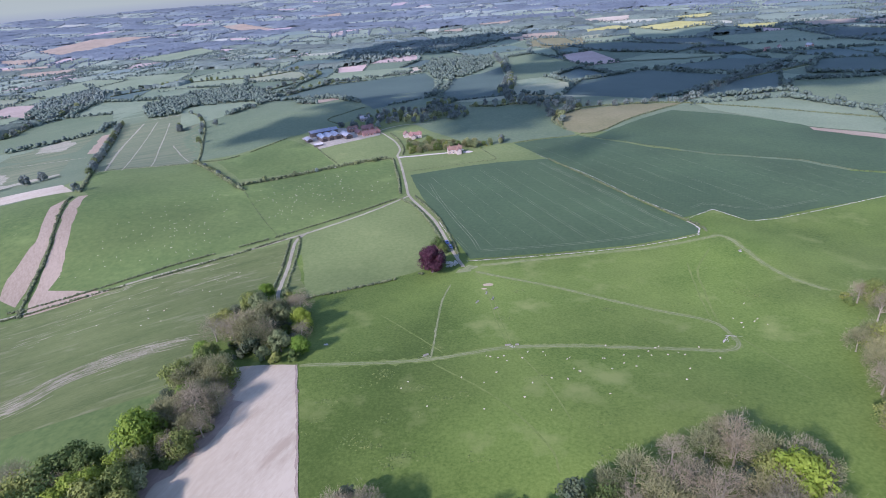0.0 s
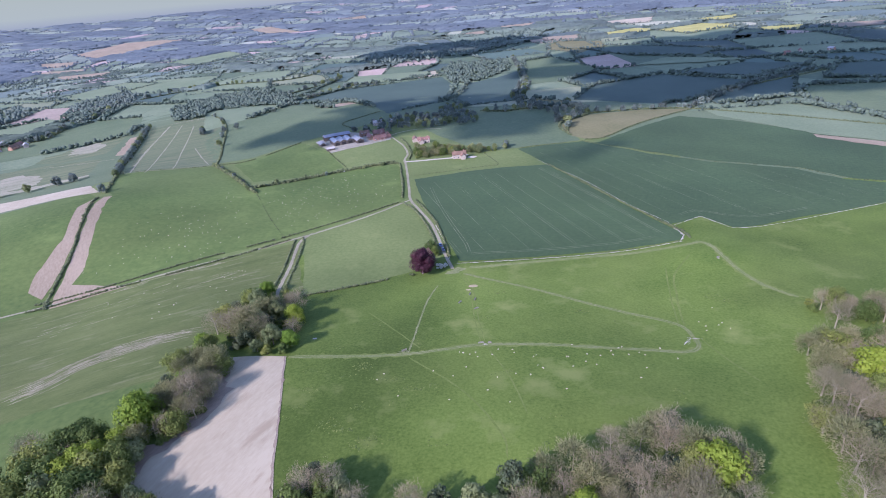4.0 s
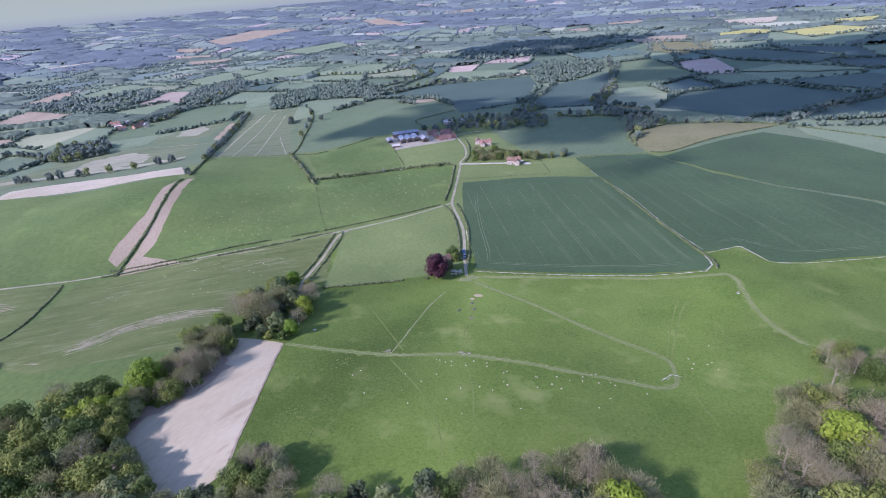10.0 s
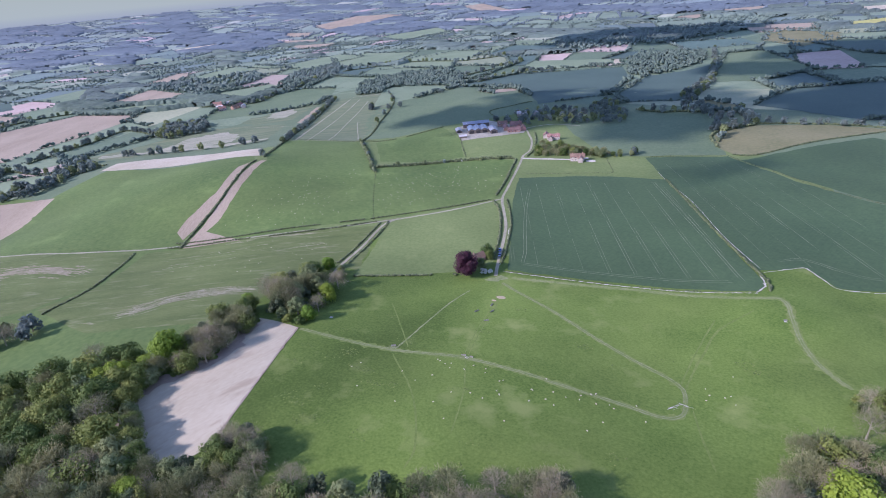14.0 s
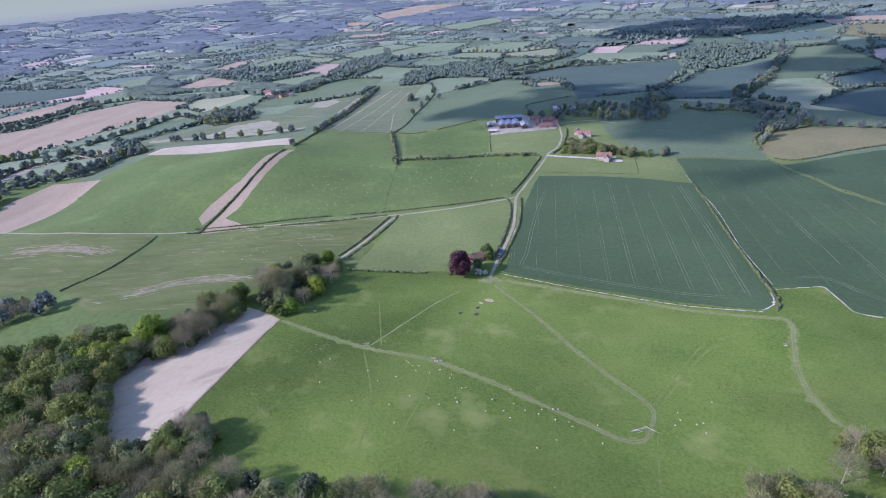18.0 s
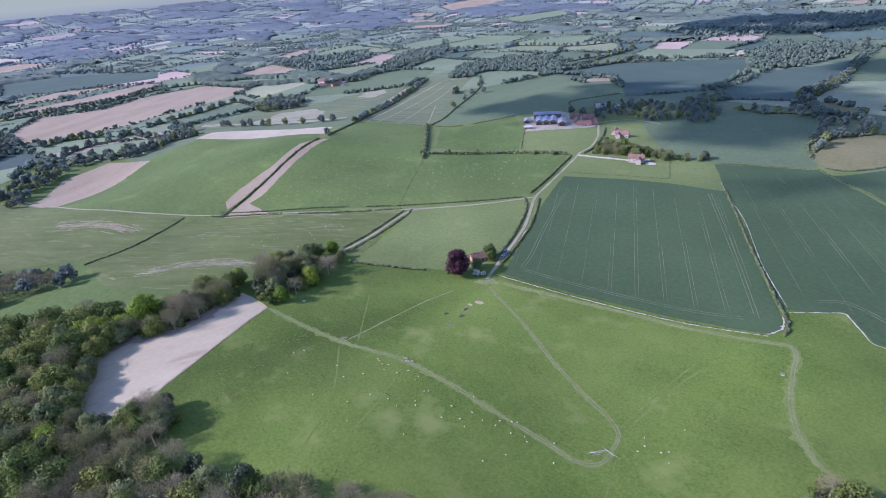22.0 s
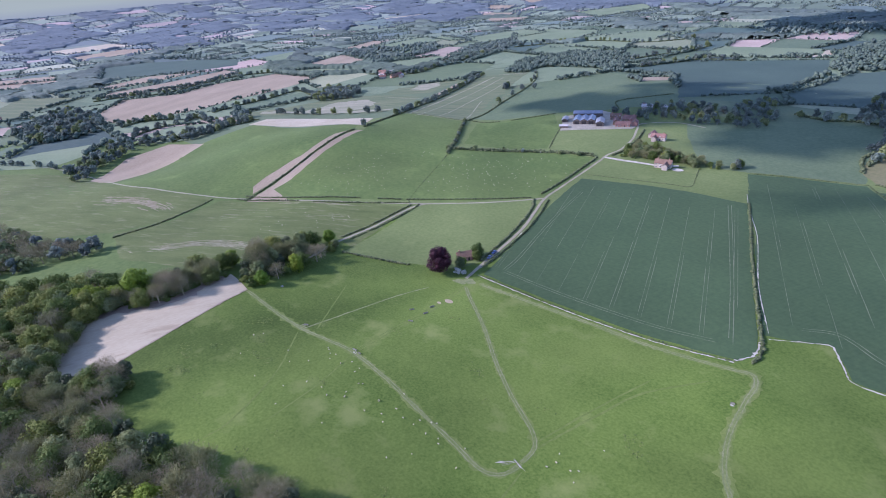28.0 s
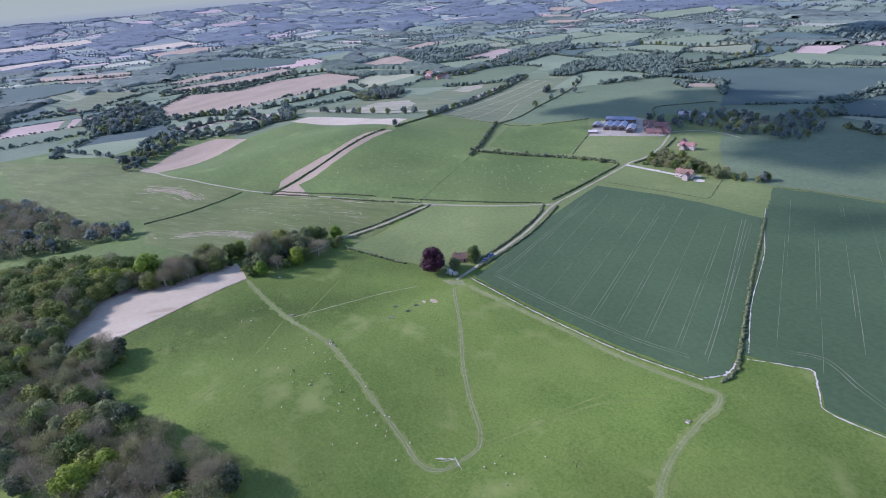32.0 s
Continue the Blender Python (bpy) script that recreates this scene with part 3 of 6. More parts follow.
drape("field_thin", [(-440, 258), (-567, 205), (-690, 158), (-725, 160), (-690, 225), (-667, 340), (-582, 376), (-512, 380), (-462, 284)], M_THIN_CROP, 0.1, label="patchy pale green crop on chalk", seed=14)
drape("field_thin_upper", [(-623, 392), (-668, 505), (-602, 580), (-570, 540), (-530, 415), (-575, 380)], M_THIN_CROP, 0.1, label="patchy pale green crop above a hedge", seed=34)
for k, poly in enumerate(([(-455, 268), (-520, 236), (-600, 206), (-690, 176), (-700, 190), (-600, 224), (-520, 256), (-460, 284)], [(-517, 269), (-559, 240), (-613, 214), (-632, 289), (-598, 330), (-553, 318)], [(-560, 428), (-600, 430), (-618, 470), (-600, 500), (-566, 470)])):
    drape("chalk_strip", poly, M_CHALK_THIN, 0.16, 8, 2.5, "pale bare chalk showing through the crop", 35 + k)
for pts, wd in (([(-366, 250), (-428, 395), (-490, 560)], 2.2), ([(-343, 265), (-400, 395), (-462, 545)], 2.2), ([(-388, 256), (-458, 400), (-512, 560)], 4.0), ([(-384, 258), (-340, 268), (-304, 280)], 2.6),
                ([(-519, 576), (-464, 611)], 4.0), ([(-660, 470), (-680, 506), (-626, 530), (-575, 565)], 4.0), ([(-585, 358), (-536, 362), (-485, 370)], 2.5), ([(-312, 290), (-380, 389), (-372, 392)], 2.0), ([(-589, 415), (-566, 436)], 5.0)):
    ribbon("chalk_line", pts, wd * 0.7, M_CHALK_THIN, 0.2, 6.0, 0.35, "pale chalk wheel line in the thin crop", ends=0.3)
drape("field_wedge", [(-500, 392), (-548, 503), (-538, 511), (-484, 390)], M_TILTH, 0.2, 14, 1.0, "narrow bare tan wedge beside a tree row", 39)
drape("field_rise", [(-309, 289), (-422, 492), (-377, 573), (-354, 686), (-295, 674), (-161, 558), (-118, 471), (-176, 400), (-221, 364), (-263, 302)], M_LEY_HAZE, 0.1, label="green field on the rise behind the farm", seed=15)
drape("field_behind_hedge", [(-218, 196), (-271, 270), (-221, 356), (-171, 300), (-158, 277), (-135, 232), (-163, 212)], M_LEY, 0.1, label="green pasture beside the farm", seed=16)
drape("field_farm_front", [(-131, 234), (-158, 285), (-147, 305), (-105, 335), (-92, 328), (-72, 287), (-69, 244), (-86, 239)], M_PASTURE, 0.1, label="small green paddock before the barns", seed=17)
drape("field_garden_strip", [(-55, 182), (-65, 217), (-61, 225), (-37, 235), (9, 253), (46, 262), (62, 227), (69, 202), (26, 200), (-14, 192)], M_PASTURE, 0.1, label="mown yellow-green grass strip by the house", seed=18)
drape("field_beyond_house", [(-43, 342), (-68, 392), (51, 485), (99, 472), (107, 381), (118, 302), (46, 266), (15, 260), (-7, 286)], M_LEY_HAZE, 0.1, label="dark green field behind the house", seed=19)
drape("field_olive", [(105, 367), (134, 417), (216, 434), (278, 425), (196, 359), (145, 309), (124, 307), (108, 329)], M_OLIVE, 0.12, label="olive brown rough field ringed by hedges", seed=20)
drape("field_chalk_down", [(-124, 44), (-96, -30), (-126, -28), (-126, -80), (-124, -120), (-200, -150), (-268, -140), (-261, -100), (-285, -49), (-234, -16), (-186, 10), (-148, 33)], M_SWARD, 0.07, label="thin dry grass with streaks of chalk", seed=21)
drape("field_chalk_west", [(-752, -266), (-536, -116), (-460, -106), (-380, -86), (-343, -74), (-294, -51), (-265, -100), (-272, -142), (-338, -213)], M_SWARD, 0.07, label="grey-green grass field with a bare chalk patch", seed=22)
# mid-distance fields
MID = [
    ("meadow_west_low", [(-737, -190), (-742, -129), (-728, -48), (-650, -92), (-611, -137), (-683, -195)], M_PASTURE_HAZE, "green meadow in front of the western trees"),
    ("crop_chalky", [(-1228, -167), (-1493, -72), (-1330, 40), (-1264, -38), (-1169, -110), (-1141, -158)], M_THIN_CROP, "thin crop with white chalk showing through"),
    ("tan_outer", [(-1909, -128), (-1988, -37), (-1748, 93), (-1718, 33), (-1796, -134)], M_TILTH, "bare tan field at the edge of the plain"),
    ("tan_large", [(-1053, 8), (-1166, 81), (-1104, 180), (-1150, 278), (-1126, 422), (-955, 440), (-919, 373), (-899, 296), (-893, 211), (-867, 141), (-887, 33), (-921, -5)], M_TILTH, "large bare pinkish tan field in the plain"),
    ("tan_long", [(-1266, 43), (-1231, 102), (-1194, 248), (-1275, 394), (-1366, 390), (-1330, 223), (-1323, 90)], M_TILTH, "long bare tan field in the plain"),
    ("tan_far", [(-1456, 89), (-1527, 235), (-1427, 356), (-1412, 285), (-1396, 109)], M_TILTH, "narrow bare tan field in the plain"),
    ("crop_lake", [(-1984, 218), (-1935, 348), (-1762, 459), (-1575, 519), (-1439, 456), (-1478, 325), (-1581, 184), (-1601, 125)], M_CROP_HAZE, "wide dark blue-green crop in the plain"),
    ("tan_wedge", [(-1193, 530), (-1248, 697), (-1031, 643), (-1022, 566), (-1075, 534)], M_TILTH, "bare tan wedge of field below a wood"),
    ("pasture_west", [(-713, -18), (-750, 49), (-717, 91), (-656, 108), (-597, 48), (-629, -3)], M_PASTURE_HAZE, "green pasture between tree belts"),
    ("hamlet", [(-1143, 463), (-1073, 516), (-931, 566), (-911, 517), (-1045, 451)], M_PASTURE_HAZE, "green meadows by the hamlet"),
    ("upland", [(-1405, 958), (-1351, 1093), (-1121, 1007), (-1053, 1039), (-1252, 1095)], M_PASTURE_HAZE, "pale green distant meadow"),
    ("orchard", [(-972, 634), (-905, 771), (-833, 739), (-816, 591)], M_PASTURE_HAZE, "green field with rows of young trees"),
    ("long_green", [(-803, 530), (-747, 711), (-656, 711), (-583, 592), (-566, 529), (-658, 451), (-741, 401)], M_LEY_HAZE, "long green field below the tree belt"),
    ("crop_plateau", [(-385, 703), (-297, 858), (-86, 939), (-49, 798), (-51, 610), (-133, 499), (-163, 561), (-246, 692)], M_CROP_HAZE, "dark green crop beyond the farm"),
    ("crop_bend", [(-43, 599), (-23, 818), (38, 877), (79, 943), (79, 743), (77, 576), (-16, 548)], M_CROP_HAZE, "dark green crop inside a bend of track"),
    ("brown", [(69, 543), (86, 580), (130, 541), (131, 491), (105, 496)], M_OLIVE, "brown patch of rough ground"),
    ("meadow_pale", [(-496, 685), (-394, 718), (-354, 693), (-377, 573), (-421, 497), (-491, 643)], M_PASTURE_HAZE, "pale yellow-green meadow by a wood"),
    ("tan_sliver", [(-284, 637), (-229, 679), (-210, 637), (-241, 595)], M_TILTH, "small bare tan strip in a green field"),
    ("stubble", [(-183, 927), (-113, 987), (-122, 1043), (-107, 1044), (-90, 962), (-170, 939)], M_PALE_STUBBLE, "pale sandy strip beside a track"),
    ("green_top", [(-313, 989), (-311, 1052), (-130, 1054), (-120, 994), (-180, 938), (-283, 915)], M_PASTURE_HAZE, "green meadow before the village"),
    ("meadow_a", [(-1028, 1198), (-962, 1299), (-758, 1290), (-708, 1055), (-862, 1020)], M_PASTURE_HAZE, "broad pale green meadow"),
    ("meadow_b", [(-674, 1166), (-638, 1285), (-519, 1280), (-511, 1140)], M_PASTURE_HAZE, "pale green meadow between hedges"),
    ("meadow_c", [(-695, 956), (-670, 1084), (-534, 1088), (-492, 952), (-635, 985)], M_PASTURE_HAZE, "pale green meadow between hedges"),
    ("east_a", [(83, 739), (103, 1096), (174, 1131), (250, 881), (170, 772)], M_LEY_HAZE, "dark green field on the eastern rise"),
    ("east_b", [(146, 545), (195, 682), (334, 765), (436, 651), (545, 738), (298, 486), (256, 467)], M_CROP_HAZE, "dark crop field on the eastern rise"),
    ("east_c", [(310, 497), (562, 742), (445, 511), (436, 484), (322, 450)], M_CROP_HAZE, "dark crop field beside a far track"),
    ("east_d", [(454, 512), (487, 563), (656, 560), (575, 360), (475, 347), (427, 441)], M_LEY_HAZE, "green field behind a hedge"),
    ("east_e", [(288, 413), (410, 434), (455, 318), (394, 230), (348, 266), (290, 374)], M_PASTURE_HAZE, "sunlit green field beyond the wheat"),
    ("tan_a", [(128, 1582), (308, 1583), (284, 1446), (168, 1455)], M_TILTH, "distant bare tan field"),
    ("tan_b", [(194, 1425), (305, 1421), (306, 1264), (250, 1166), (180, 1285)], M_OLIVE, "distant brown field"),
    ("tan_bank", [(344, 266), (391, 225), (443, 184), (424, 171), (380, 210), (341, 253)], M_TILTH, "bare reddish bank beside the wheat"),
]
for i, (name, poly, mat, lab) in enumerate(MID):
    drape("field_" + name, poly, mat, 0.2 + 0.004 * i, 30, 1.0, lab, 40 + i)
# fields of the far plain
FARTHER = [
    ("tan_q1", [(-1954, 2298), (-1932, 2683), (-1742, 2737), (-1602, 2686), (-1647, 2354), (-1713, 2109)], 2),
    ("tan_q2", [(-1929, 2047), (-1761, 2051), (-1685, 1909), (-1816, 1900)], 2), ("tan_q3", [(-1531, 1610), (-1336, 1656), (-1290, 1545), (-1400, 1495)], 2),
    ("tan_q4", [(-1721, 1776), (-1542, 1800), (-1482, 1698), (-1631, 1658)], 2), ("tan_q5", [(-1371, 2998), (-1265, 3085), (-970, 2732), (-1110, 2684)], 2),
    ("tan_q6", [(-872, 3222), (-743, 3356), (-686, 3143)], 2), ("tan_q7", [(70, 2239), (233, 2289), (187, 2098), (77, 2123)], 2), ("tan_q8", [(190, 1635), (318, 1624), (312, 1487), (197, 1530)], 2),
    ("tan_q9", [(219, 1480), (343, 1389), (317, 1224), (221, 1266)], 3), ("pale_r", [(477, 2055), (672, 2082), (602, 1866), (468, 1905)], 4),
    ("rape_a", [(386, 1603), (507, 1692), (560, 1590), (380, 1485)], 5), ("rape_b", [(547, 1564), (713, 1670), (789, 1526), (588, 1407)], 5),
    ("rape_c", [(766, 1848), (912, 1890), (843, 1743), (749, 1772)], 5), ("rape_d", [(782, 1415), (898, 1397), (838, 1293), (755, 1320)], 5),
    ("tan_e1", [(927, 1363), (1091, 1349), (1021, 1252), (910, 1254)], 2), ("tan_e2", [(1029, 1242), (1150, 1325), (1040, 1121)], 2),
    ("east_green", [(314, 896), (409, 981), (543, 875), (431, 871)], 0), ("east_shade", [(354, 775), (501, 829), (598, 772), (476, 670)], 1), ("east_far", [(545, 625), (635, 749), (735, 728), (664, 579)], 1),
    ("east_flat", [(272, 1230), (412, 1213), (546, 1054), (467, 974), (342, 1057)], 1), ("tan_r4", [(-98, 2031), (10, 2102), (7, 1946)], 2), ("pale_lake", [(-2173, 1544), (-2078, 1710), (-2014, 1657), (-2084, 1481)], 4),
    ("green_a", [(-1110, 1040), (-1060, 1290), (-920, 1230), (-965, 990)], 0), ("green_b", [(-1296, 864), (-1314, 1053), (-1155, 1002), (-1200, 816)], 0), ("green_c", [(-1235, 1796), (-1083, 2086), (-955, 1931), (-1014, 1642)], 0),
    ("tan_w1", [(-2564, 229), (-2601, 432), (-2425, 529), (-2381, 414), (-2375, 228)], 2), ("pale_w1", [(-3573, -325), (-3660, 97), (-3421, 115), (-3372, -323)], 4),
    ("tan_w2", [(-2118, -193), (-1962, 71), (-1830, 66), (-1953, -188)], 2), ("pale_w3", [(-2938, 200), (-2925, 459), (-2693, 513), (-2725, 242)], 4), ("pale_w4", [(-2770, -312), (-2837, -67), (-2684, -54), (-2533, -306)], 4),
    ("green_w1", [(-1446, -278), (-1881, -289), (-1823, -148), (-1678, -43), (-1460, -211)], 1), ("green_w2", [(-1363, 767), (-1444, 950), (-1380, 950), (-1262, 800)], 2)]
M_FARTHER = [M_PASTURE_HAZE, M_CROP_HAZE, M_TILTH, M_OLIVE, M_PALE_STUBBLE, M_RAPE]
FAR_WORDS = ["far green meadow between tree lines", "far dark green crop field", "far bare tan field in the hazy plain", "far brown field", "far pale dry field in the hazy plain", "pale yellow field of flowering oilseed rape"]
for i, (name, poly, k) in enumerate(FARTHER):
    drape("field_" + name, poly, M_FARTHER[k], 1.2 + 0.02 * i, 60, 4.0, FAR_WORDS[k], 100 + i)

# bare chalk and worn grass
streak_rng = np.random.default_rng(33)


def streaks(line, breadth, count, material, label, long=(8, 30), wide=(0.2, 0.65)):
    """Torn strips of bare chalk that lie along a line of the plan."""
    c = curve_through(line, 1.0)
    d = np.gradient(c, axis=0)
    side = np.c_[-d[:, 1], d[:, 0]] / (np.linalg.norm(d, axis=1)[:, None] + 1e-9)
    for k in range(count):
        n = int(streak_rng.uniform(*long))
        i = streak_rng.integers(0, max(1, len(c) - n))
        off = float(np.clip(streak_rng.normal(0, 0.45), -1, 1)) * breadth
        pts = c[i:i + n:4] + side[i:i + n:4] * (off + streak_rng.normal(0, 0.15, (len(c[i:i + n:4]), 1)))
        if len(pts) > 1:
            ribbon("chalk_streak", [tuple(p) for p in pts], streak_rng.uniform(*wide), material, 0.13 + 0.0004 * k, 1.5, 0.5, label, seed=k, ends=0.1)


M_STREAK = surface("thin_chalky_turf", (0.150, 0.162, 0.078), (0.300, 0.282, 0.190), 0.9, 0.12, 0.95, 0.4, 0.1)
M_STREAK_TAN = surface("thin_tan_turf", (0.165, 0.160, 0.085), (0.275, 0.240, 0.165), 0.9, 0.12, 0.95, 0.4, 0.1)
streaks([(-206, -131), (-194, -120), (-183, -104), (-166, -92), (-148, -83), (-132, -79)], 9, 130, M_STREAK, "bare chalk showing in streaks through the turf")
streaks([(-250, -64), (-215, -42), (-180, -20), (-150, 2), (-132, 6)], 22, 42, M_STREAK, "faint pale streak of chalk in the turf", (6, 26), (0.2, 0.5))
streaks([(-384, -128), (-362, -115), (-335, -100), (-305, -92), (-290, -92)], 12, 80, M_STREAK_TAN, "worn bare chalk streak in the grass", (8, 34), (0.4, 1.5))
streaks([(-226, -146), (-212, -142), (-200, -141)], 3, 10, M_STREAK, "bare chalk showing in streaks through the turf", (4, 14))
streaks([(-232, -20), (-200, -3), (-170, 14), (-150, 26)], 2.5, 16, M_STREAK, "pale worn strip along the farm road", (10, 30), (0.3, 0.8))

# ---- lanes and tracks ----
LANE = [(-7, -7), (-13, 14), (-20, 42), (-28, 70), (-40, 98), (-50, 122), (-55, 150), (-62, 192), (-68, 225), (-72, 244), (-72, 268), (-82, 305), (-98, 341), (-105, 362), (-79, 387), (-44, 384)]
ROAD = [(-50, 122), (-80, 90), (-114, 61), (-125, 53), (-166, 24), (-222, -8), (-273, -33), (-298, -48), (-340, -70), (-375, -82), (-425, -97), (-528, -108), (-629, -142)]
BRANCH = [(-117, 60), (-122, 44), (-117, 10), (-112, -26), (-107, -42), (-100, -56), (-96, -68)]
ribbon("road_lane", LANE, 2.2, M_ROAD, 0.17, 3.0, 0.06, "narrow pale country lane between hedges")
ribbon("road_west", ROAD, 2.3, M_ROAD, 0.16, 3.0, 0.10, "pale chalky farm road")
ribbon("road_branch", BRANCH, 2.2, M_ROAD, 0.18, 3.0, 0.10, "pale track running down into the trees")
ribbon("drive_house", [(-70, 236), (-53, 237), (-35, 239), (-19, 241), (-5, 249)], 4.0, M_CHALK, 0.24, 3.0, 0.1, "pale gravel drive to the house")
for name, pts, wd, mat, lab in (
        ("track_valley", [(-75, -111.5), (-44, -110), (-20, -107), (-4, -103), (13, -99.5), (40, -100), (62, -102), (86, -103.5), (98, -105), (105, -104), (109, -99), (109, -92)], 2.2, M_TRACK, "worn grass track across the pasture"),
        ("track_diagonal", [(109, -92), (108, -84), (102, -77), (82, -67), (62, -55), (38, -38), (12, -22), (0, -14)], 1.9, M_TRACK, "worn grass track up to the gate"),
        ("track_faint_east", [(108, -84), (111, -66), (114, -52), (120, -28), (136, -4)], 1.1, M_FAINT, "faint wheel marks in the grass"),
        ("track_faint_twin", [(106, -82), (109, -62), (114, -36), (118, -18)], 0.8, M_FAINT, "faint wheel marks in the grass"),
        ("track_paddock", [(-21, -107), (-20, -90), (-19.5, -74), (-18, -50), (-14, -30)], 0.9, M_TRACK, "thin path through the pasture"),
        ("track_corner", [(170, -60), (162, -49), (157, -37), (154, -25), (152, -7), (151, 5), (147, 12), (138, 10), (104, 5), (71, 2), (30, -3), (3, -6)], 2.1, M_TRACK, "broad worn track along the crop"),
        ("track_corner_fork", [(176, -64), (167, -53), (160, -42), (156, -30)], 1.6, M_FAINT, "worn wheel track"),
        ("track_far", [(-10, 560), (-12, 587), (-16, 645), (-13, 699), (-2, 770), (-22, 853), (-56, 973), (-90, 1051)], 4.4, M_RUT, "pale track through distant fields"),
        ("track_far_east", [(278, 425), (333, 518), (449, 605), (613, 711)], 3.0, M_TRACK, "far farm track beside a hedge"),
        ("track_copse", [(-16, -102), (-31, -84), (-48, -64)], 0.7, M_FAINT, "thin sheep path"),
        ("track_south", [(112, -95), (116, -112), (121, -130)], 0.8, M_FAINT, "faint wheel marks in the grass"),
        ("track_trough", [(12, -98), (8, -70), (5, -40), (-2, -14)], 0.5, M_FAINT, "thin sheep path"),
        ("track_trough_twin", [(14, -98), (10, -70), (7, -40), (0, -14)], 0.5, M_FAINT, "thin sheep path"),
        ("track_lower", [(14, -100), (24, -125), (30, -150)], 0.7, M_FAINT, "thin sheep path"),
        ("track_hollow", [(-20, -110), (5, -135), (20, -160), (22, -172)], 0.8, M_FAINT, "thin sheep path")):
    if mat is M_TRACK and "far" not in name and wd > 1.2:
        # a trodden band with two broken wheel ruts
        worn = name == "track_corner"
        track = ribbon(name, pts, wd * (2.0 if worn else 1.6), M_FAINT, 0.04, 1.6, 0.3, lab, ends=0.3)
        ribbon("trodden_band", pts, wd * (1.15 if worn else 0.8), M_WORN, 0.06, 1.6, 0.3, parent=track, seed=4, ends=0.3)
        line = curve_through(pts, 2.0)
        side = np.gradient(line, axis=0)
        side = np.c_[-side[:, 1], side[:, 0]] / (np.linalg.norm(side, axis=1)[:, None] + 1e-9)
        for k, gauge in enumerate((-0.62, 0.62)):
            ribbon("wheel_rut", [tuple(p) for p in (line + side * gauge)[::2]], 0.42, M_TRACK, 0.075, 1.2, 0.45, parent=track, seed=5 + k, ends=0.3)
    else:
        ribbon(name, pts, wd, mat, 0.25 if "far" in name else 0.045, 2.5, 0.22, lab, ends=0.3)
for name, pts, wd in (("verge_south", [(-5, 1), (46, 3), (96, 8), (138, 16)], 0.9), ("verge_corner", [(138, 18), (142, 28), (140, 40)], 1.5), ("verge_east", [(142, 45), (160, 56.5), (163.6, 57.6), (165.5, 55.5), (171.5, 45), (175.5, 37.5), (178, 36), (184, 36), (200, 39), (231, 49), (305, 76)], 0.9),
                      ("verge_mid", [(140, 50), (119.5, 92), (97.5, 148), (76, 190), (64, 217)], 0.6), ("verge_lane", [(-10, 4), (-12, 24), (-24, 66)], 0.9)):
    ribbon(name, pts, wd * 0.55, M_CHALK, 0.14, 1.2, 0.75, "bare white chalk margin of a crop")
for cx, cy, r in ((109, -93, 0.6), (-7, -12, 3.2), (14, -99, 0.8), (149, -13, 0.5), (-68, -94, 0.9), (-3, -8, 3.1)):
    rr = random.Random(int(cx * 7 + cy))
    ring = [(cx + r * rr.uniform(0.6, 1.3) * math.cos(a * 0.628) * 1.5, cy + r * rr.uniform(0.6, 1.3) * math.sin(a * 0.628)) for a in range(10)]
    drape("bare_patch", ring, M_CHALK if r < 3 else M_TRACK, 0.06, 2, 0.15, "trodden bare chalk in the grass")


streaks([(103, -99), (106, -95), (109, -92), (110, -86)], 1.6, 12, M_CHALK, "white chalk churned up round a trough", (4, 9), (0.2, 0.5))
streaks([(104, -92), (109, -93), (115, -95)], 1.0, 6, M_CHALK, "white chalk churned up round a trough", (4, 9), (0.2, 0.4))
streaks([(-27, -107), (-22, -105), (-17, -104)], 1.5, 8, M_RUT, "trodden pale ground where two tracks meet", (4, 9), (0.3, 0.6))
M_SAND = surface("sandy_feeding_ground", (0.30, 0.25, 0.15), (0.40, 0.34, 0.22), 0.8, 0.1, 0.95, 0.4, 0.08)
for cx, cy, r in ((6.5, -33, 1.9), (4, -38, 1.0)):
    drape("bare_patch", [(cx + r * 1.5 * math.cos(a * 0.628), cy + r * math.sin(a * 0.628)) for a in range(10)], M_SAND, 0.07, 2, 0.15, "worn oval of sandy bare earth")


def tramlines(field, poly, heading, spacing, start, gauge=1.9, wear=0.0, seed=2):
    """Pairs of wheel marks across a crop, each pair a part of the field."""
    rng = random.Random(seed)
    ca, sa = math.cos(radians(heading)), math.sin(radians(heading))
    across = np.array((-sa, ca))
    pts = np.array(poly)
    lo, hi = (pts @ across).min(), (pts @ across).max()
    s = np.arange(-900, 900, 2.0)
    k = lo + start
    while k < hi:
        line = np.outer(s, (ca, sa)) + across * k
        ok = inside(poly, line[:, 0], line[:, 1])
        run = line[ok]
        if len(run) > 14:
            run = run[6:-6]
            for side in (-gauge / 2, gauge / 2):
                a = 0
                while a < len(run) - 6:
                    b = min(len(run) - 1, a + rng.randint(14, 60))
                    pts2 = [tuple(run[i] + across * side) for i in range(a, b + 1, 6)]
                    if len(pts2) > 1 and rng.random() > wear:
                        ribbon("tramline", pts2, rng.uniform(0.15, 0.32), M_TRAM, 0.17, 6, 0.3, parent=field, seed=a, ends=0.4)
                    a = b
        k += spacing


M_TRAM = surface("tramline_soil", (0.085, 0.118, 0.066), (0.165, 0.190, 0.118), 0.9, 0.05, 0.95, 0.3, 0.05)

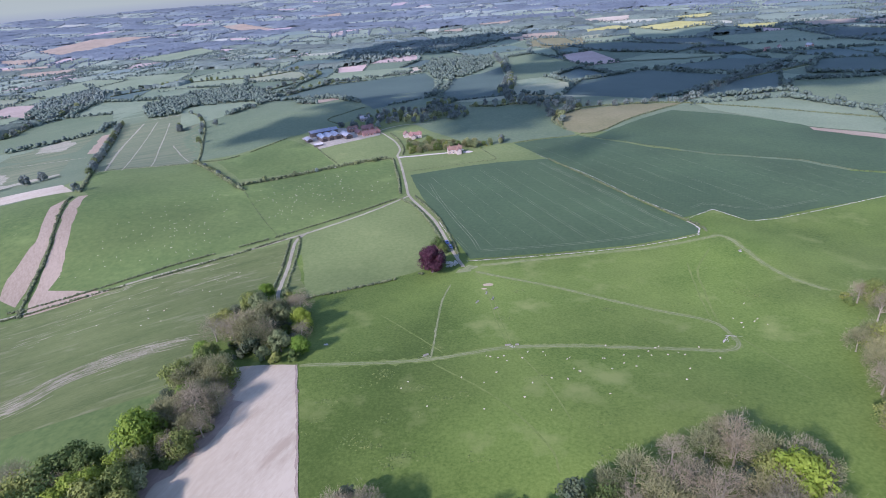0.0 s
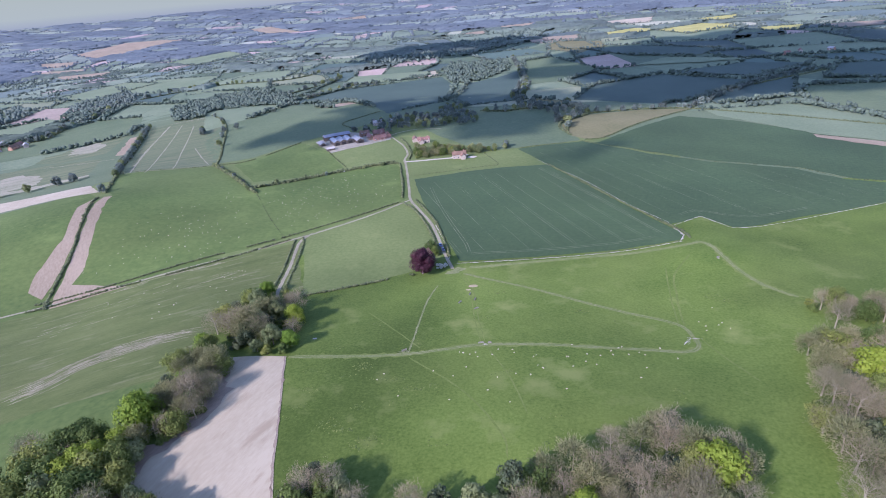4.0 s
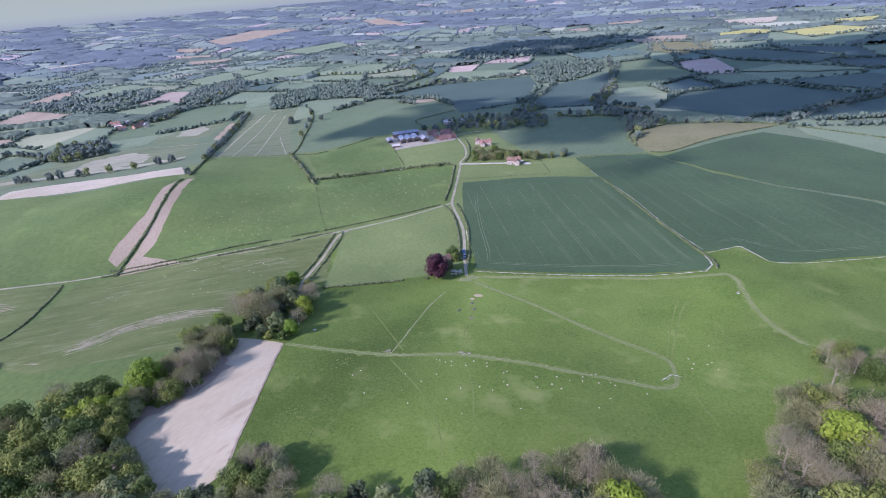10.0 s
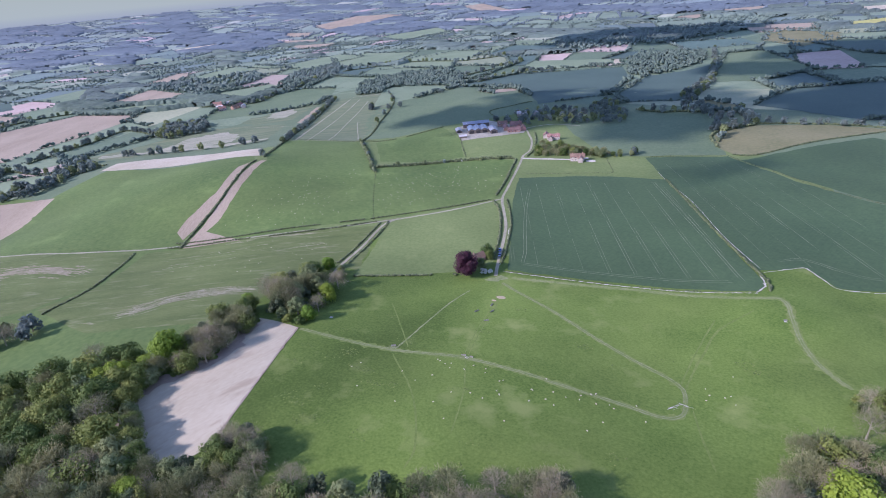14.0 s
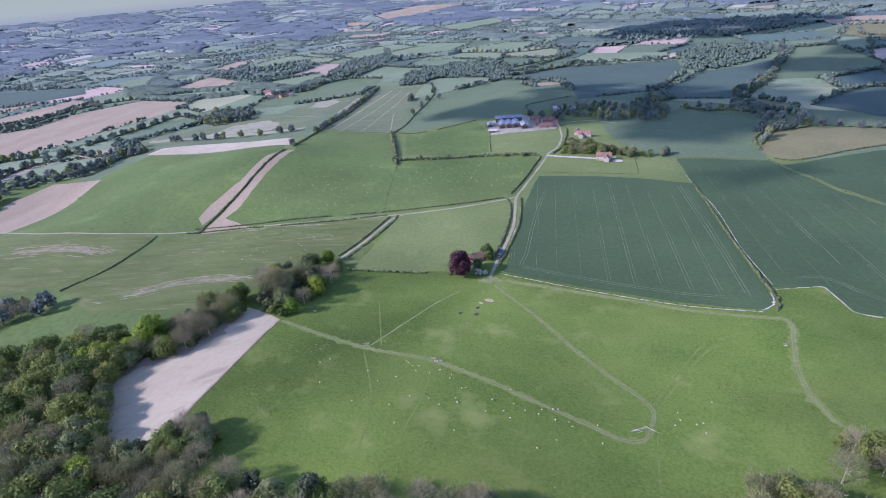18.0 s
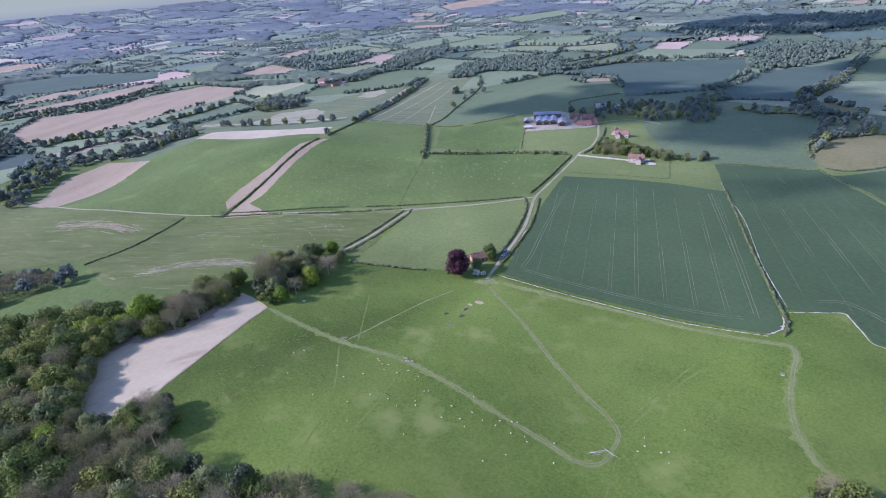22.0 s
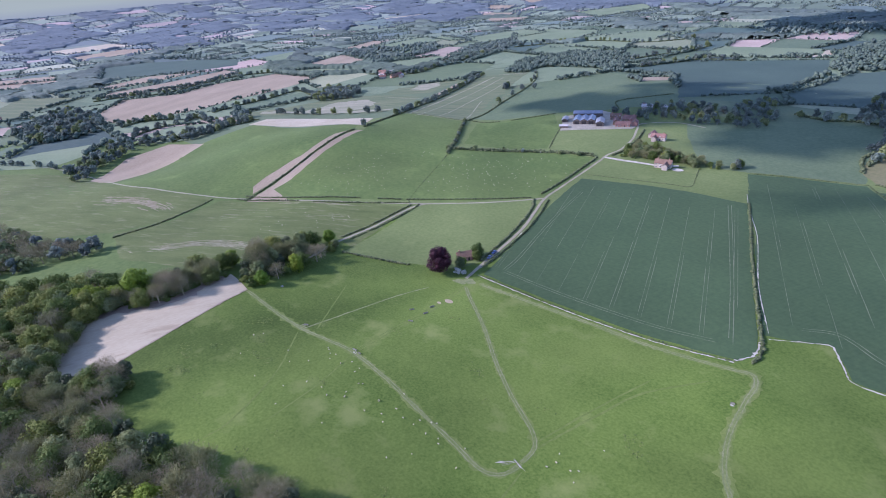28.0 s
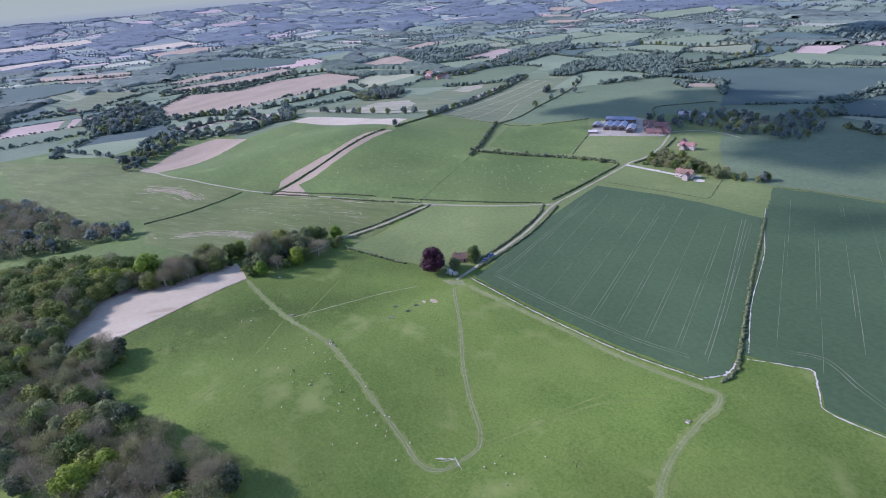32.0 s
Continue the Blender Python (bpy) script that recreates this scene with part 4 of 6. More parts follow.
# ---- kinds of trees, each one built where its first copy stands ----
KINDS = {
    "oak": [lambda s=s: tree_kind("oak_tree", M_LEAF, "broad green oak in young leaf", s, 14, 7.5, 56, 3400, 0.38, facing=1.9) for s in (11, 12, 13)],
    "lime": [lambda s=s: tree_kind("maple_tree", M_LEAF_BRIGHT, "rounded tree in bright yellow-green new leaf", s, 13, 6.5, 60, 6500, 0.33, facing=2.4) for s in (21, 22)],
    "holly": [lambda s=s: tree_kind("yew_tree", M_LEAF_DARK, "dense dark evergreen yew", s, 11, 4.8, 28, 2600, 0.38, base=0.08) for s in (31, 32)],
    "pale": [lambda s=s: tree_kind("whitebeam_tree", M_LEAF_PALE, "grey-green tree coming into leaf", s, 12, 5.5, 36, 2600, 0.37, facing=1.9) for s in (41, 42)],
    "ash": [lambda s=s: bare_kind("ash_tree", M_BUD, "almost bare grey ash with budding twigs", s, 14, 6.5, 2300, 0.42) for s in (51, 52, 53)],
    "ashgreen": [lambda s=s: bare_kind("hazel_tree", M_BUD_GREEN, "half-bare tree with opening olive leaves", s, 12, 6, 2200, 0.30, 0.07) for s in (61, 62)],
    "farbare": [lambda s=s: bare_kind("bare_oak", M_BUD, "brownish oak still almost bare", s, 13, 7, 520, 0.4, 0.12, 6, 1) for s in (141, 142, 143)],
    "shrub": [lambda s=s: tree_kind("hawthorn_shrub", M_LEAF, "low green hawthorn shrub", s, 4.6, 3.0, 14, 900, 0.34, 0.1, 0.02, 0.12, "shrub") for s in (71, 72)],
    "darkshrub": [lambda s=s: tree_kind("bramble_shrub", M_LEAF_DARK, "low dark tangled shrub", s, 4.0, 3.2, 14, 900, 0.34, 0.1, 0.0, 0.12, "shrub") for s in (81, 82)],
    "bloom": [lambda s=s: tree_kind("hawthorn_tree", M_BLOSSOM, "small hawthorn white with blossom", s, 5.0, 2.8, 14, 900, 0.28, 0.1, 0.05, 0.12, "shrub") for s in (91,)],
    "copper": [lambda: tree_kind("copper_beech", M_LEAF_COPPER, "great round copper beech with dark purple leaves", 101, 17, 9.0, 60, 9000, 0.38, 0.12, 0.06, 0.55, facing=2.0)],
    "faroak": [lambda s=s: tree_kind("hedgerow_oak", M_LEAF_HAZE, "rounded green hedgerow oak", s, 12, 6.5, 18, 420, 1.0, spare=True) for s in (111, 112, 113)],
    "fardark": [lambda s=s: tree_kind("hedgerow_elm", M_LEAF_HAZE, "dark green hedgerow tree", s, 12, 6.0, 18, 420, 1.0, spare=True) for s in (121, 122)],
    "farash": [lambda s=s: tree_kind("hedgerow_ash", M_LEAF_PALE, "brownish hedgerow tree not yet in leaf", s, 12, 5.5, 18, 420, 0.95, spare=True) for s in (131, 132)],
}
PATTERNS = {}
tree_rng = random.Random(17)


def plant(kind, x, y, size=1.0, label=""):
    which = tree_rng.randrange(len(KINDS[kind]))
    m = Matrix.LocRotScale((x, y, lz(x, y) - 0.1), Euler((0, 0, tree_rng.uniform(0, 6.28))),
                           Vector((size * tree_rng.uniform(0.9, 1.1), size * tree_rng.uniform(0.9, 1.1), size * tree_rng.uniform(0.88, 1.12))))
    if (kind, which) not in PATTERNS:
        ob = PATTERNS[kind, which] = KINDS[kind][which]()
        ob.matrix_basis = m
    else:
        first = PATTERNS[kind, which]
        ob = copy_thing(first, m @ Matrix.Diagonal((1 / first.scale[0], 1 / first.scale[1], 1 / first.scale[2], 1)))
    if label:
        tagged(ob, label)
    return ob


def wood(poly, spacing, mix, size=(0.75, 1.1), seed=1):
    """Trees of the kinds in mix (name: share) at uneven spacing over a polygon of the plan."""
    rng = random.Random(seed)
    x0, y0 = np.min(poly, 0)
    x1, y1 = np.max(poly, 0)
    names, shares = list(mix), list(mix.values())
    row, y = 0, y0
    while y < y1:
        x = x0 + (row % 2) * spacing / 2
        while x < x1:
            px, py = x + rng.uniform(-0.36, 0.36) * spacing, y + rng.uniform(-0.36, 0.36) * spacing
            if inside(poly, np.array([px]), np.array([py]))[0]:
                plant(rng.choices(names, shares)[0], px, py, rng.uniform(*size))
            x += spacing
        y += spacing * 0.87
        row += 1


def row_of(kind_mix, points, spacing, size=(0.7, 1.1), seed=1, off=1.5):
    rng = random.Random(seed)
    names, shares = list(kind_mix), list(kind_mix.values())
    c = curve_through(points, 1.0)
    k = rng.uniform(0, spacing)
    while k < len(c):
        x, y = c[int(k)]
        plant(rng.choices(names, shares)[0], x + rng.gauss(0, off), y + rng.gauss(0, off), rng.uniform(*size))
        k += spacing * rng.uniform(0.5, 1.6)


# beside the lane gate
plant("copper", -25, -12, 0.95)
plant("oak", -23, 19, 0.72)
plant("oak", -20, 15, 0.5)
plant("pale", -20, 1, 0.66)
plant("lime", -21, 4, 0.42)
plant("bloom", -15, -6, 0.95)
plant("bloom", -12, -4, 0.6)
plant("shrub", -30, -4, 0.8)
plant("shrub", -32, 12, 0.7)
# the round copse at the end of the branch track
for k, x, y, s in (("lime", -115, -35, 0.6), ("oak", -117, -46, 0.7), ("oak", -117, -54, 0.75), ("holly", -121, -64, 0.8), ("oak", -122, -74, 0.85), ("ash", -123, -83, 0.85), ("ash", -105, -90, 0.95), ("ash", -112, -88, 0.85), ("ash", -95, -94, 0.8),
                   ("pale", -92, -105, 0.5), ("ash", -89, -60, 0.8), ("ash", -94, -54, 0.6), ("lime", -83, -77, 0.66), ("oak", -86, -70, 0.6), ("ash", -79, -91, 0.6), ("lime", -77, -101, 0.6), ("shrub", -79, -107, 0.9), ("shrub", -86, -108, 0.9), ("shrub", -99, -43, 1.1),
                   ("pale", -103, -38, 0.5), ("shrub", -81, -85, 1.0)):
    plant(k, x, y, s * 1.22)
wood([(-118, -82), (-112, -58), (-96, -62), (-88, -78), (-82, -98), (-104, -102)], 5, {"darkshrub": 3, "shrub": 4, "holly": 0.6, "ashgreen": 1.2, "pale": 1}, (0.85, 1.25), 3)
# the belt west of the pale field
for k, x, y, s in (("lime", -119, -102, 0.9), ("oak", -116, -108, 0.8), ("ashgreen", -111, -118, 0.95), ("ashgreen", -105, -126, 0.9), ("lime", -113, -132, 0.75), ("ash", -102, -144, 1.0), ("ash", -97, -139, 0.9), ("ash", -106, -138, 0.9), ("ash", -109, -147, 0.85),
                   ("lime", -116, -156, 1.32), ("bloom", -124, -158, 1.1), ("pale", -113, -168, 0.83), ("lime", -122, -176, 0.89), ("lime", -128, -184, 1.0), ("ash", -149, -172, 0.94), ("bloom", -130, -168, 0.94), ("shrub", -101, -158, 0.9), ("shrub", -105, -164, 1.0)):
    plant(k, x, y, s)
wood([(-118, -100), (-103, -118), (-97, -150), (-110, -165), (-120, -150), (-121, -120)], 7, {"ashgreen": 3, "shrub": 2, "holly": 1, "oak": 1, "pale": 1}, (0.75, 1.0), 5)
wood([(-112, -170), (-110, -192), (-84, -210), (-62, -212), (-30, -232), (-80, -262), (-215, -262), (-190, -212), (-152, -180), (-124, -160)], 8.5,
     {"oak": 9, "ash": 0.8, "pale": 4, "lime": 1.0, "holly": 0.8, "ashgreen": 2.5}, (0.8, 1.15), 6)
# woods under and beside the camera's way
wood([(-30, -203), (2, -190), (16, -187), (50, -172), (62, -176), (50, -215), (0, -240), (-40, -228)], 8.5, {"ash": 4, "holly": 2.2, "pale": 2.0, "lime": 0.2, "ashgreen": 4, "oak": 2.4}, (0.75, 1.05), 7)
plant("holly", 23, -187, 1.1)
plant("ash", 74, -168, 1.0)
plant("lime", 85, -182, 1.4)
plant("lime", 47, -206, 1.25)
wood([(50, -172), (72, -160), (83, -163), (98, -184), (80, -206), (50, -212)], 8, {"ash": 5, "ashgreen": 2, "holly": 1, "shrub": 1, "oak": 0.5}, (0.8, 1.05), 8)
wood([(-54, -186), (-42, -176), (-30, -180), (-24, -196), (-45, -204)], 6.5, {"holly": 2, "shrub": 3, "oak": 2}, (0.6, 0.85), 9)
plant("ash", -34, -188, 0.95)
wood([(-78, -222), (-66, -210), (-52, -198), (-40, -186), (-28, -184), (-24, -196), (-36, -210), (-60, -226)], 7.0, {"oak": 3, "ash": 2, "ashgreen": 3, "holly": 2, "pale": 1}, (0.65, 0.95), 14)
wood([(166, -74), (172, -67), (205, -78), (216, -96), (196, -94)], 5.2, {"ash": 5, "shrub": 4, "ashgreen": 2, "oak": 0.8}, (0.65, 0.95), 10)
wood([(146, -112), (166, -106), (205, -112), (190, -170), (160, -200), (118, -205), (126, -160)], 8, {"ash": 5, "ashgreen": 2, "holly": 1.0, "oak": 1.4}, (0.8, 1.1), 11)
plant("lime", 157, -138, 1.5)
plant("ash", 169, -92, 0.95)
# woods in the west
wood([(-480, -262), (-372, -208), (-290, -188), (-250, -160), (-232, -146), (-226, -158), (-238, -186), (-250, -214), (-326, -338), (-485, -354)], 9.5, {"farbare": 6, "farash": 2, "faroak": 2}, (0.75, 1.1), 12)

# ---- hedges ----
HEDGES = [
    ([(-2, 2), (46, 4), (96, 9), (138, 17)], 0.9, 1.2, "low straggling fence-line scrub along the crop", 0.25),
    ([(144, 20), (143, 34), (130, 64), (113, 102), (92, 152), (72, 200)], 1.5, 1.6, "clipped green hedge between two wheat fields", 0.0),
    ([(-10, 12), (-16, 40), (-24, 70), (-34, 96), (-45, 120)], 1.5, 1.3, "dark clipped hedge along the lane", 0.0),
    ([(-17, 16), (-24, 44), (-33, 72), (-44, 98), (-56, 116)], 1.7, 1.5, "dark clipped hedge along the lane", 0.0),
    ([(-58, 128), (-62, 160), (-68, 192), (-74, 226), (-79, 234)], 1.8, 1.5, "dark clipped hedge along the lane", 0.0),
    ([(-60, 117), (-84, 96), (-122, 66), (-139, 53)], 1.4, 1.2, "dark hedge above the farm road", 0.0),
    ([(-131, 50), (-160, 27), (-200, 1), (-232, -14), (-275, -37)], 1.5, 1.3, "low hedge below the farm road", 0.05),
    ([(-143, 50), (-186, 22), (-229, -5), (-275, -28)], 1.6, 1.3, "dark hedge above the farm road", 0.05),
    ([(-122, 52), (-118.5, 42), (-113.5, 10), (-109, -22)], 1.4, 1.2, "hedge beside the branch track", 0.1),
    ([(-127, 48), (-125.5, 40), (-120.5, 8), (-116, -24)], 1.4, 1.2, "hedge beside the branch track", 0.1),
    ([(-92, -39), (-61, -26), (-30, -13)], 1.7, 1.5, "dark field hedge across the pasture", 0.1),
    ([(-258, -142), (-262, -110), (-278, -78), (-294, -52)], 1.3, 1.3, "dark field hedge on the chalk", 0.05),
    ([(-264, -34), (-273, -18), (-284, 11), (-295, 41), (-334, 119), (-341, 138)], 1.8, 2.0, "dark hedge in the middle of a tilled strip", 0.0),
    ([(-197, 152), (-189, 139), (-164, 96), (-136, 52)], 0.8, 0.9, "thin gappy hedge between sheep pastures", 0.35),
    ([(-211, 168), (-163, 203), (-109, 227), (-81, 234)], 3.4, 3.2, "thick bushy hedge behind the sheep pasture", 0.0),
    ([(-299, 276), (-245, 213), (-200, 156)], 3.2, 3.4, "thick bushy hedge between pastures", 0.0),
    ([(-300, 280), (-262, 285), (-221, 358)], 1.4, 1.4, "dark hedge behind the pasture", 0.1),
    ([(-406, 253), (-384, 260), (-300, 276)], 1.2, 1.2, "low dark hedge between two fields", 0.15),
    ([(-133, 234), (-154, 271), (-169, 300)], 1.2, 1.2, "low hedge beside the barns", 0.1),
    ([(-67, 244), (-68, 268), (-77, 305), (-90, 341)], 1.8, 1.8, "dark hedge along the lane by the farm", 0.0),
    ([(-54, 187), (-34, 192), (-14, 197), (8, 203), (25, 208), (19, 230), (12, 250)], 0.9, 0.8, "neat clipped garden hedge", 0.0),
    ([(48, 264), (80, 280), (120, 300)], 1.0, 1.0, "low dark hedge between two fields", 0.1),
    ([(122, 298), (172, 224), (214, 185), (274, 156), (299, 125), (342, 110)], 1.0, 2.2, "grassy hedge bank between wheat fields", 0.1),
    ([(124, 305), (145, 308), (197, 356), (278, 425)], 1.6, 2.0, "dark hedge beside the olive field", 0.0),
    ([(110, 325), (103, 369), (134, 420), (216, 437), (278, 428)], 2.4, 3.0, "thick dark hedge round the olive field", 0.0),
    ([(-299, 284), (-400, 530), (-468, 626)], 2.0, 2.4, "hedge along the striped field", 0.0),
    ([(-345, 155), (-396, 245), (-445, 335), (-550, 560)], 2.4, 3.0, "hedge with big trees along the striped field", 0.0),
    ([(-163, 410), (-188, 446), (-168, 482), (-148, 516)], 1.4, 1.4, "dark straight hedge on the rise", 0.0),
    ([(278, 428), (345, 531), (449, 613), (613, 718)], 2.6, 3.0, "dark hedge beside a far track", 0.0),
    ([(278, 425), (350, 368), (449, 287), (567, 245)], 2.0, 2.4, "dark hedge beyond the wheat", 0.0),
]
for i, (pts, hh, ww, lab, gap) in enumerate(HEDGES):
    hedge(pts, hh, ww, lab, gap, i + 1)
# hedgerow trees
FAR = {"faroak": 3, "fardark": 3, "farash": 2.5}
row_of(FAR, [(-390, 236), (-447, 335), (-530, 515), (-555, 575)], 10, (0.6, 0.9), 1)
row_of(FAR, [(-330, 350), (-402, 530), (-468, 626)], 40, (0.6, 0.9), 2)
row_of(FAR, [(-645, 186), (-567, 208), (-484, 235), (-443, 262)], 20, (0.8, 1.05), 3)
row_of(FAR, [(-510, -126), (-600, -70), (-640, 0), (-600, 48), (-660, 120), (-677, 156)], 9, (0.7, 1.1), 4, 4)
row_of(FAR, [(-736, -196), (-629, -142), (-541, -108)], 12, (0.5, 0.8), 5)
row_of({"farash": 3, "faroak": 1, "bloom": 1}, [(-211, 170), (-163, 204), (-85, 232)], 14, (0.35, 0.55), 6)
row_of({"farash": 2, "faroak": 2}, [(-298, 276), (-240, 208), (-202, 158)], 12, (0.35, 0.5), 7)
plant("fardark", -350, 158, 0.7)
plant("faroak", -367, 496, 0.8), plant("fardark", 35, 271, 0.7), plant("faroak", -354, 622, 0.7)
row_of(FAR, [(-422, 492), (-411, 471)], 6, (0.8, 1.0), 8)
row_of({"ashgreen": 2, "shrub": 3, "pale": 3, "oak": 1}, [(-64, 250), (-44, 254), (-24, 262), (0, 262), (24, 262)], 3.2, (0.4, 0.7), 9, 4.5)
wood([(-60, 248), (-42, 246), (-26, 251), (0, 252), (14, 254), (0, 268), (-20, 272), (-44, 278), (-64, 290)], 6.0, {"shrub": 3, "pale": 3, "ashgreen": 3, "oak": 2}, (0.4, 0.75), 20)
row_of({"pale": 2, "shrub": 3, "oak": 1}, [(14, 252), (30, 266), (40, 278)], 6, (0.35, 0.6), 21, 2)
row_of({"shrub": 2, "pale": 2}, [(-60, 262), (-40, 272), (-14, 276)], 5, (0.4, 0.65), 19, 4)
row_of({"fardark": 4, "faroak": 2}, [(-164, 397), (-136, 390), (-110, 383)], 6, (0.45, 0.7), 11, 4)
row_of({"fardark": 4, "faroak": 2, "farash": 1}, [(103, 381), (101, 474), (63, 576), (82, 736)], 9, (0.6, 0.95), 12, 6)
row_of({"fardark": 3, "faroak": 2}, [(134, 422), (216, 439), (278, 430)], 12, (0.5, 0.8), 13, 3)
row_of({"fardark": 3, "faroak": 2}, [(278, 430), (449, 617), (613, 722)], 16, (0.6, 0.9), 14, 3)
# belts and copses of the middle distance
for k, pts in enumerate((
        [(-1223, 35), (-1206, 91), (-1153, 163), (-1191, 268), (-1208, 363), (-1161, 429)],
        [(-800, 138), (-817, 197), (-821, 254), (-839, 327), (-744, 311)],
        [(-685, -45), (-745, 5), (-765, 48), (-758, 76), (-785, 104), (-696, 102), (-670, 135), (-618, 140)],
        [(-616, 10), (-640, 50), (-625, 93), (-610, 128)],
        [(-856, 517), (-756, 556), (-769, 658), (-786, 796), (-865, 982)],
        [(-409, 851), (-385, 913), (-347, 976), (-342, 1063)],
        [(-339, 768), (-318, 826), (-283, 884), (-206, 895)],
        [(71, 613), (85, 715), (86, 945), (79, 1156)],
        [(6, 494), (40, 480), (63, 489), (94, 486)],
        [(109, 343), (116, 389), (146, 424), (138, 459), (130, 520)],
        [(-799, 942), (-675, 1077), (-507, 1081), (-426, 1160)])):
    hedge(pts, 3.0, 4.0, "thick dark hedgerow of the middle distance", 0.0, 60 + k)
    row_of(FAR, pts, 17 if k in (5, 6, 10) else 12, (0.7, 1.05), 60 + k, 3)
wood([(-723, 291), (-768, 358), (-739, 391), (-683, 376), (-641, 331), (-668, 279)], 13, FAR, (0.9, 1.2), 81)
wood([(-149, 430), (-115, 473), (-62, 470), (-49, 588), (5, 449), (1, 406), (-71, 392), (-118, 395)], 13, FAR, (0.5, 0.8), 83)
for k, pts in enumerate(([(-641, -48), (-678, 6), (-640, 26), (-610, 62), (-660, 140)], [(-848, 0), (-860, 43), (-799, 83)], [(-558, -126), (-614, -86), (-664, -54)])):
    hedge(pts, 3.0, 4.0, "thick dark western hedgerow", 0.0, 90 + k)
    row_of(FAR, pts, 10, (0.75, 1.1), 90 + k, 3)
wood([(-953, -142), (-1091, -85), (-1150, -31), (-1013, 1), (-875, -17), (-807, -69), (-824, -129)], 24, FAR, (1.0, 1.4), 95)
# the wood's edge close against the pale field
row_of({"oak": 3, "pale": 3, "ashgreen": 3}, [(-111, -168), (-110, -181), (-98, -192), (-86, -199), (-74, -208), (-66, -206)], 4.0, (0.6, 0.9), 97, 0.8)
row_of({"ash": 3, "ashgreen": 3, "shrub": 2, "oak": 1}, [(-103, -112), (-101, -126), (-99, -140), (-98, -153), (-108, -163)], 4.5, (0.6, 0.9), 98, 1.0)

# ---- the far plain: patchwork fields, hedgerows and woods ----
NEAR_ZONE = [(-742, -308), (-675, 89), (-704, 169), (-689, 362), (-629, 559), (-374, 649), (-151, 553), (107, 512), (288, 446), (426, 295), (463, 15), (300, -330)]
NEAR_CORE = [(-690, -308), (-621, 85), (-624, 162), (-596, 348), (-560, 486), (-367, 571), (-149, 527), (86, 486), (264, 419), (426, 295), (463, 15), (300, -330)]
WOODS = [[(-953, -142), (-1091, -85), (-1150, -31), (-1013, 1), (-875, -17), (-807, -69), (-824, -129)],
         [(-524, 599), (-622, 764), (-587, 913), (-461, 923), (-337, 728), (-394, 686), (-460, 608)], [(-63, 871), (-88, 1010), (-78, 1131), (58, 1130), (72, 985), (8, 849), (-26, 765)],
         [(-1267, 713), (-1360, 809), (-1106, 944), (-1015, 868), (-946, 710), (-964, 603), (-1174, 677)], [(-2128, 257), (-2083, 371), (-1754, 458), (-1896, 515), (-2037, 365), (-2074, 252)],
         [(-867, 759), (-958, 946), (-924, 1018), (-946, 1263), (-880, 1140), (-781, 857), (-767, 714), (-790, 700)],
         [(-371, 1414), (-222, 1623), (-35, 1705), (138, 1682), (105, 1462), (-30, 1304), (-181, 1236), (-307, 1251)]]
HAMLETS = [(-790, 503), (-776, 494), (-758, 512), (-744, 521), (-802, 516), (-831, 536), (-808, 542), (-764, 529), (-1154, -146), (-1028, -76), (613, 892), (647, 909), (704, 904)]


def clear_of(polys, x, y):
    x, y = np.atleast_1d(x), np.atleast_1d(y)
    if not len(x):
        return np.ones(0, bool)
    ok = np.ones(x.shape, bool)
    x0, x1, y0, y1 = x.min(), x.max(), y.min(), y.max()
    for z in polys:
        zx, zy = [c[0] for c in z], [c[1] for c in z]
        if max(zx) > x0 and min(zx) < x1 and max(zy) > y0 and min(zy) < y1:
            ok &= ~inside(z, x, y)
    return ok


far_rng = np.random.default_rng(8)


def in_view(x, y):
    """The wedge of country that the open side of the down looks over."""
    b = np.degrees(np.arctan2(x - 60, y + 250))
    return (b > -108) & (b < 50)


# Distance haze is mixed into the field colours: a little extra blue in this set
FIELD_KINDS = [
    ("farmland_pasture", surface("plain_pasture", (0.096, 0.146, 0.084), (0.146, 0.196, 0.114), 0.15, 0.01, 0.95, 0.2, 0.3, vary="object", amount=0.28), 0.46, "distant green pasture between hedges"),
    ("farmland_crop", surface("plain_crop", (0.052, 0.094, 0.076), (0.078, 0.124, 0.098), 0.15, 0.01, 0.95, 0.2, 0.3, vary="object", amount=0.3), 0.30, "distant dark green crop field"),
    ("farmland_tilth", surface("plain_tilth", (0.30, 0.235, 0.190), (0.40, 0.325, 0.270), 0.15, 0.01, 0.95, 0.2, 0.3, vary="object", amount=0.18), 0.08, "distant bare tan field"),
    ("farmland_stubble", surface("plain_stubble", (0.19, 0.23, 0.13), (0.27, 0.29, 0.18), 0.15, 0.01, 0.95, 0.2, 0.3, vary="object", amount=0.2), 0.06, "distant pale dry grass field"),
]
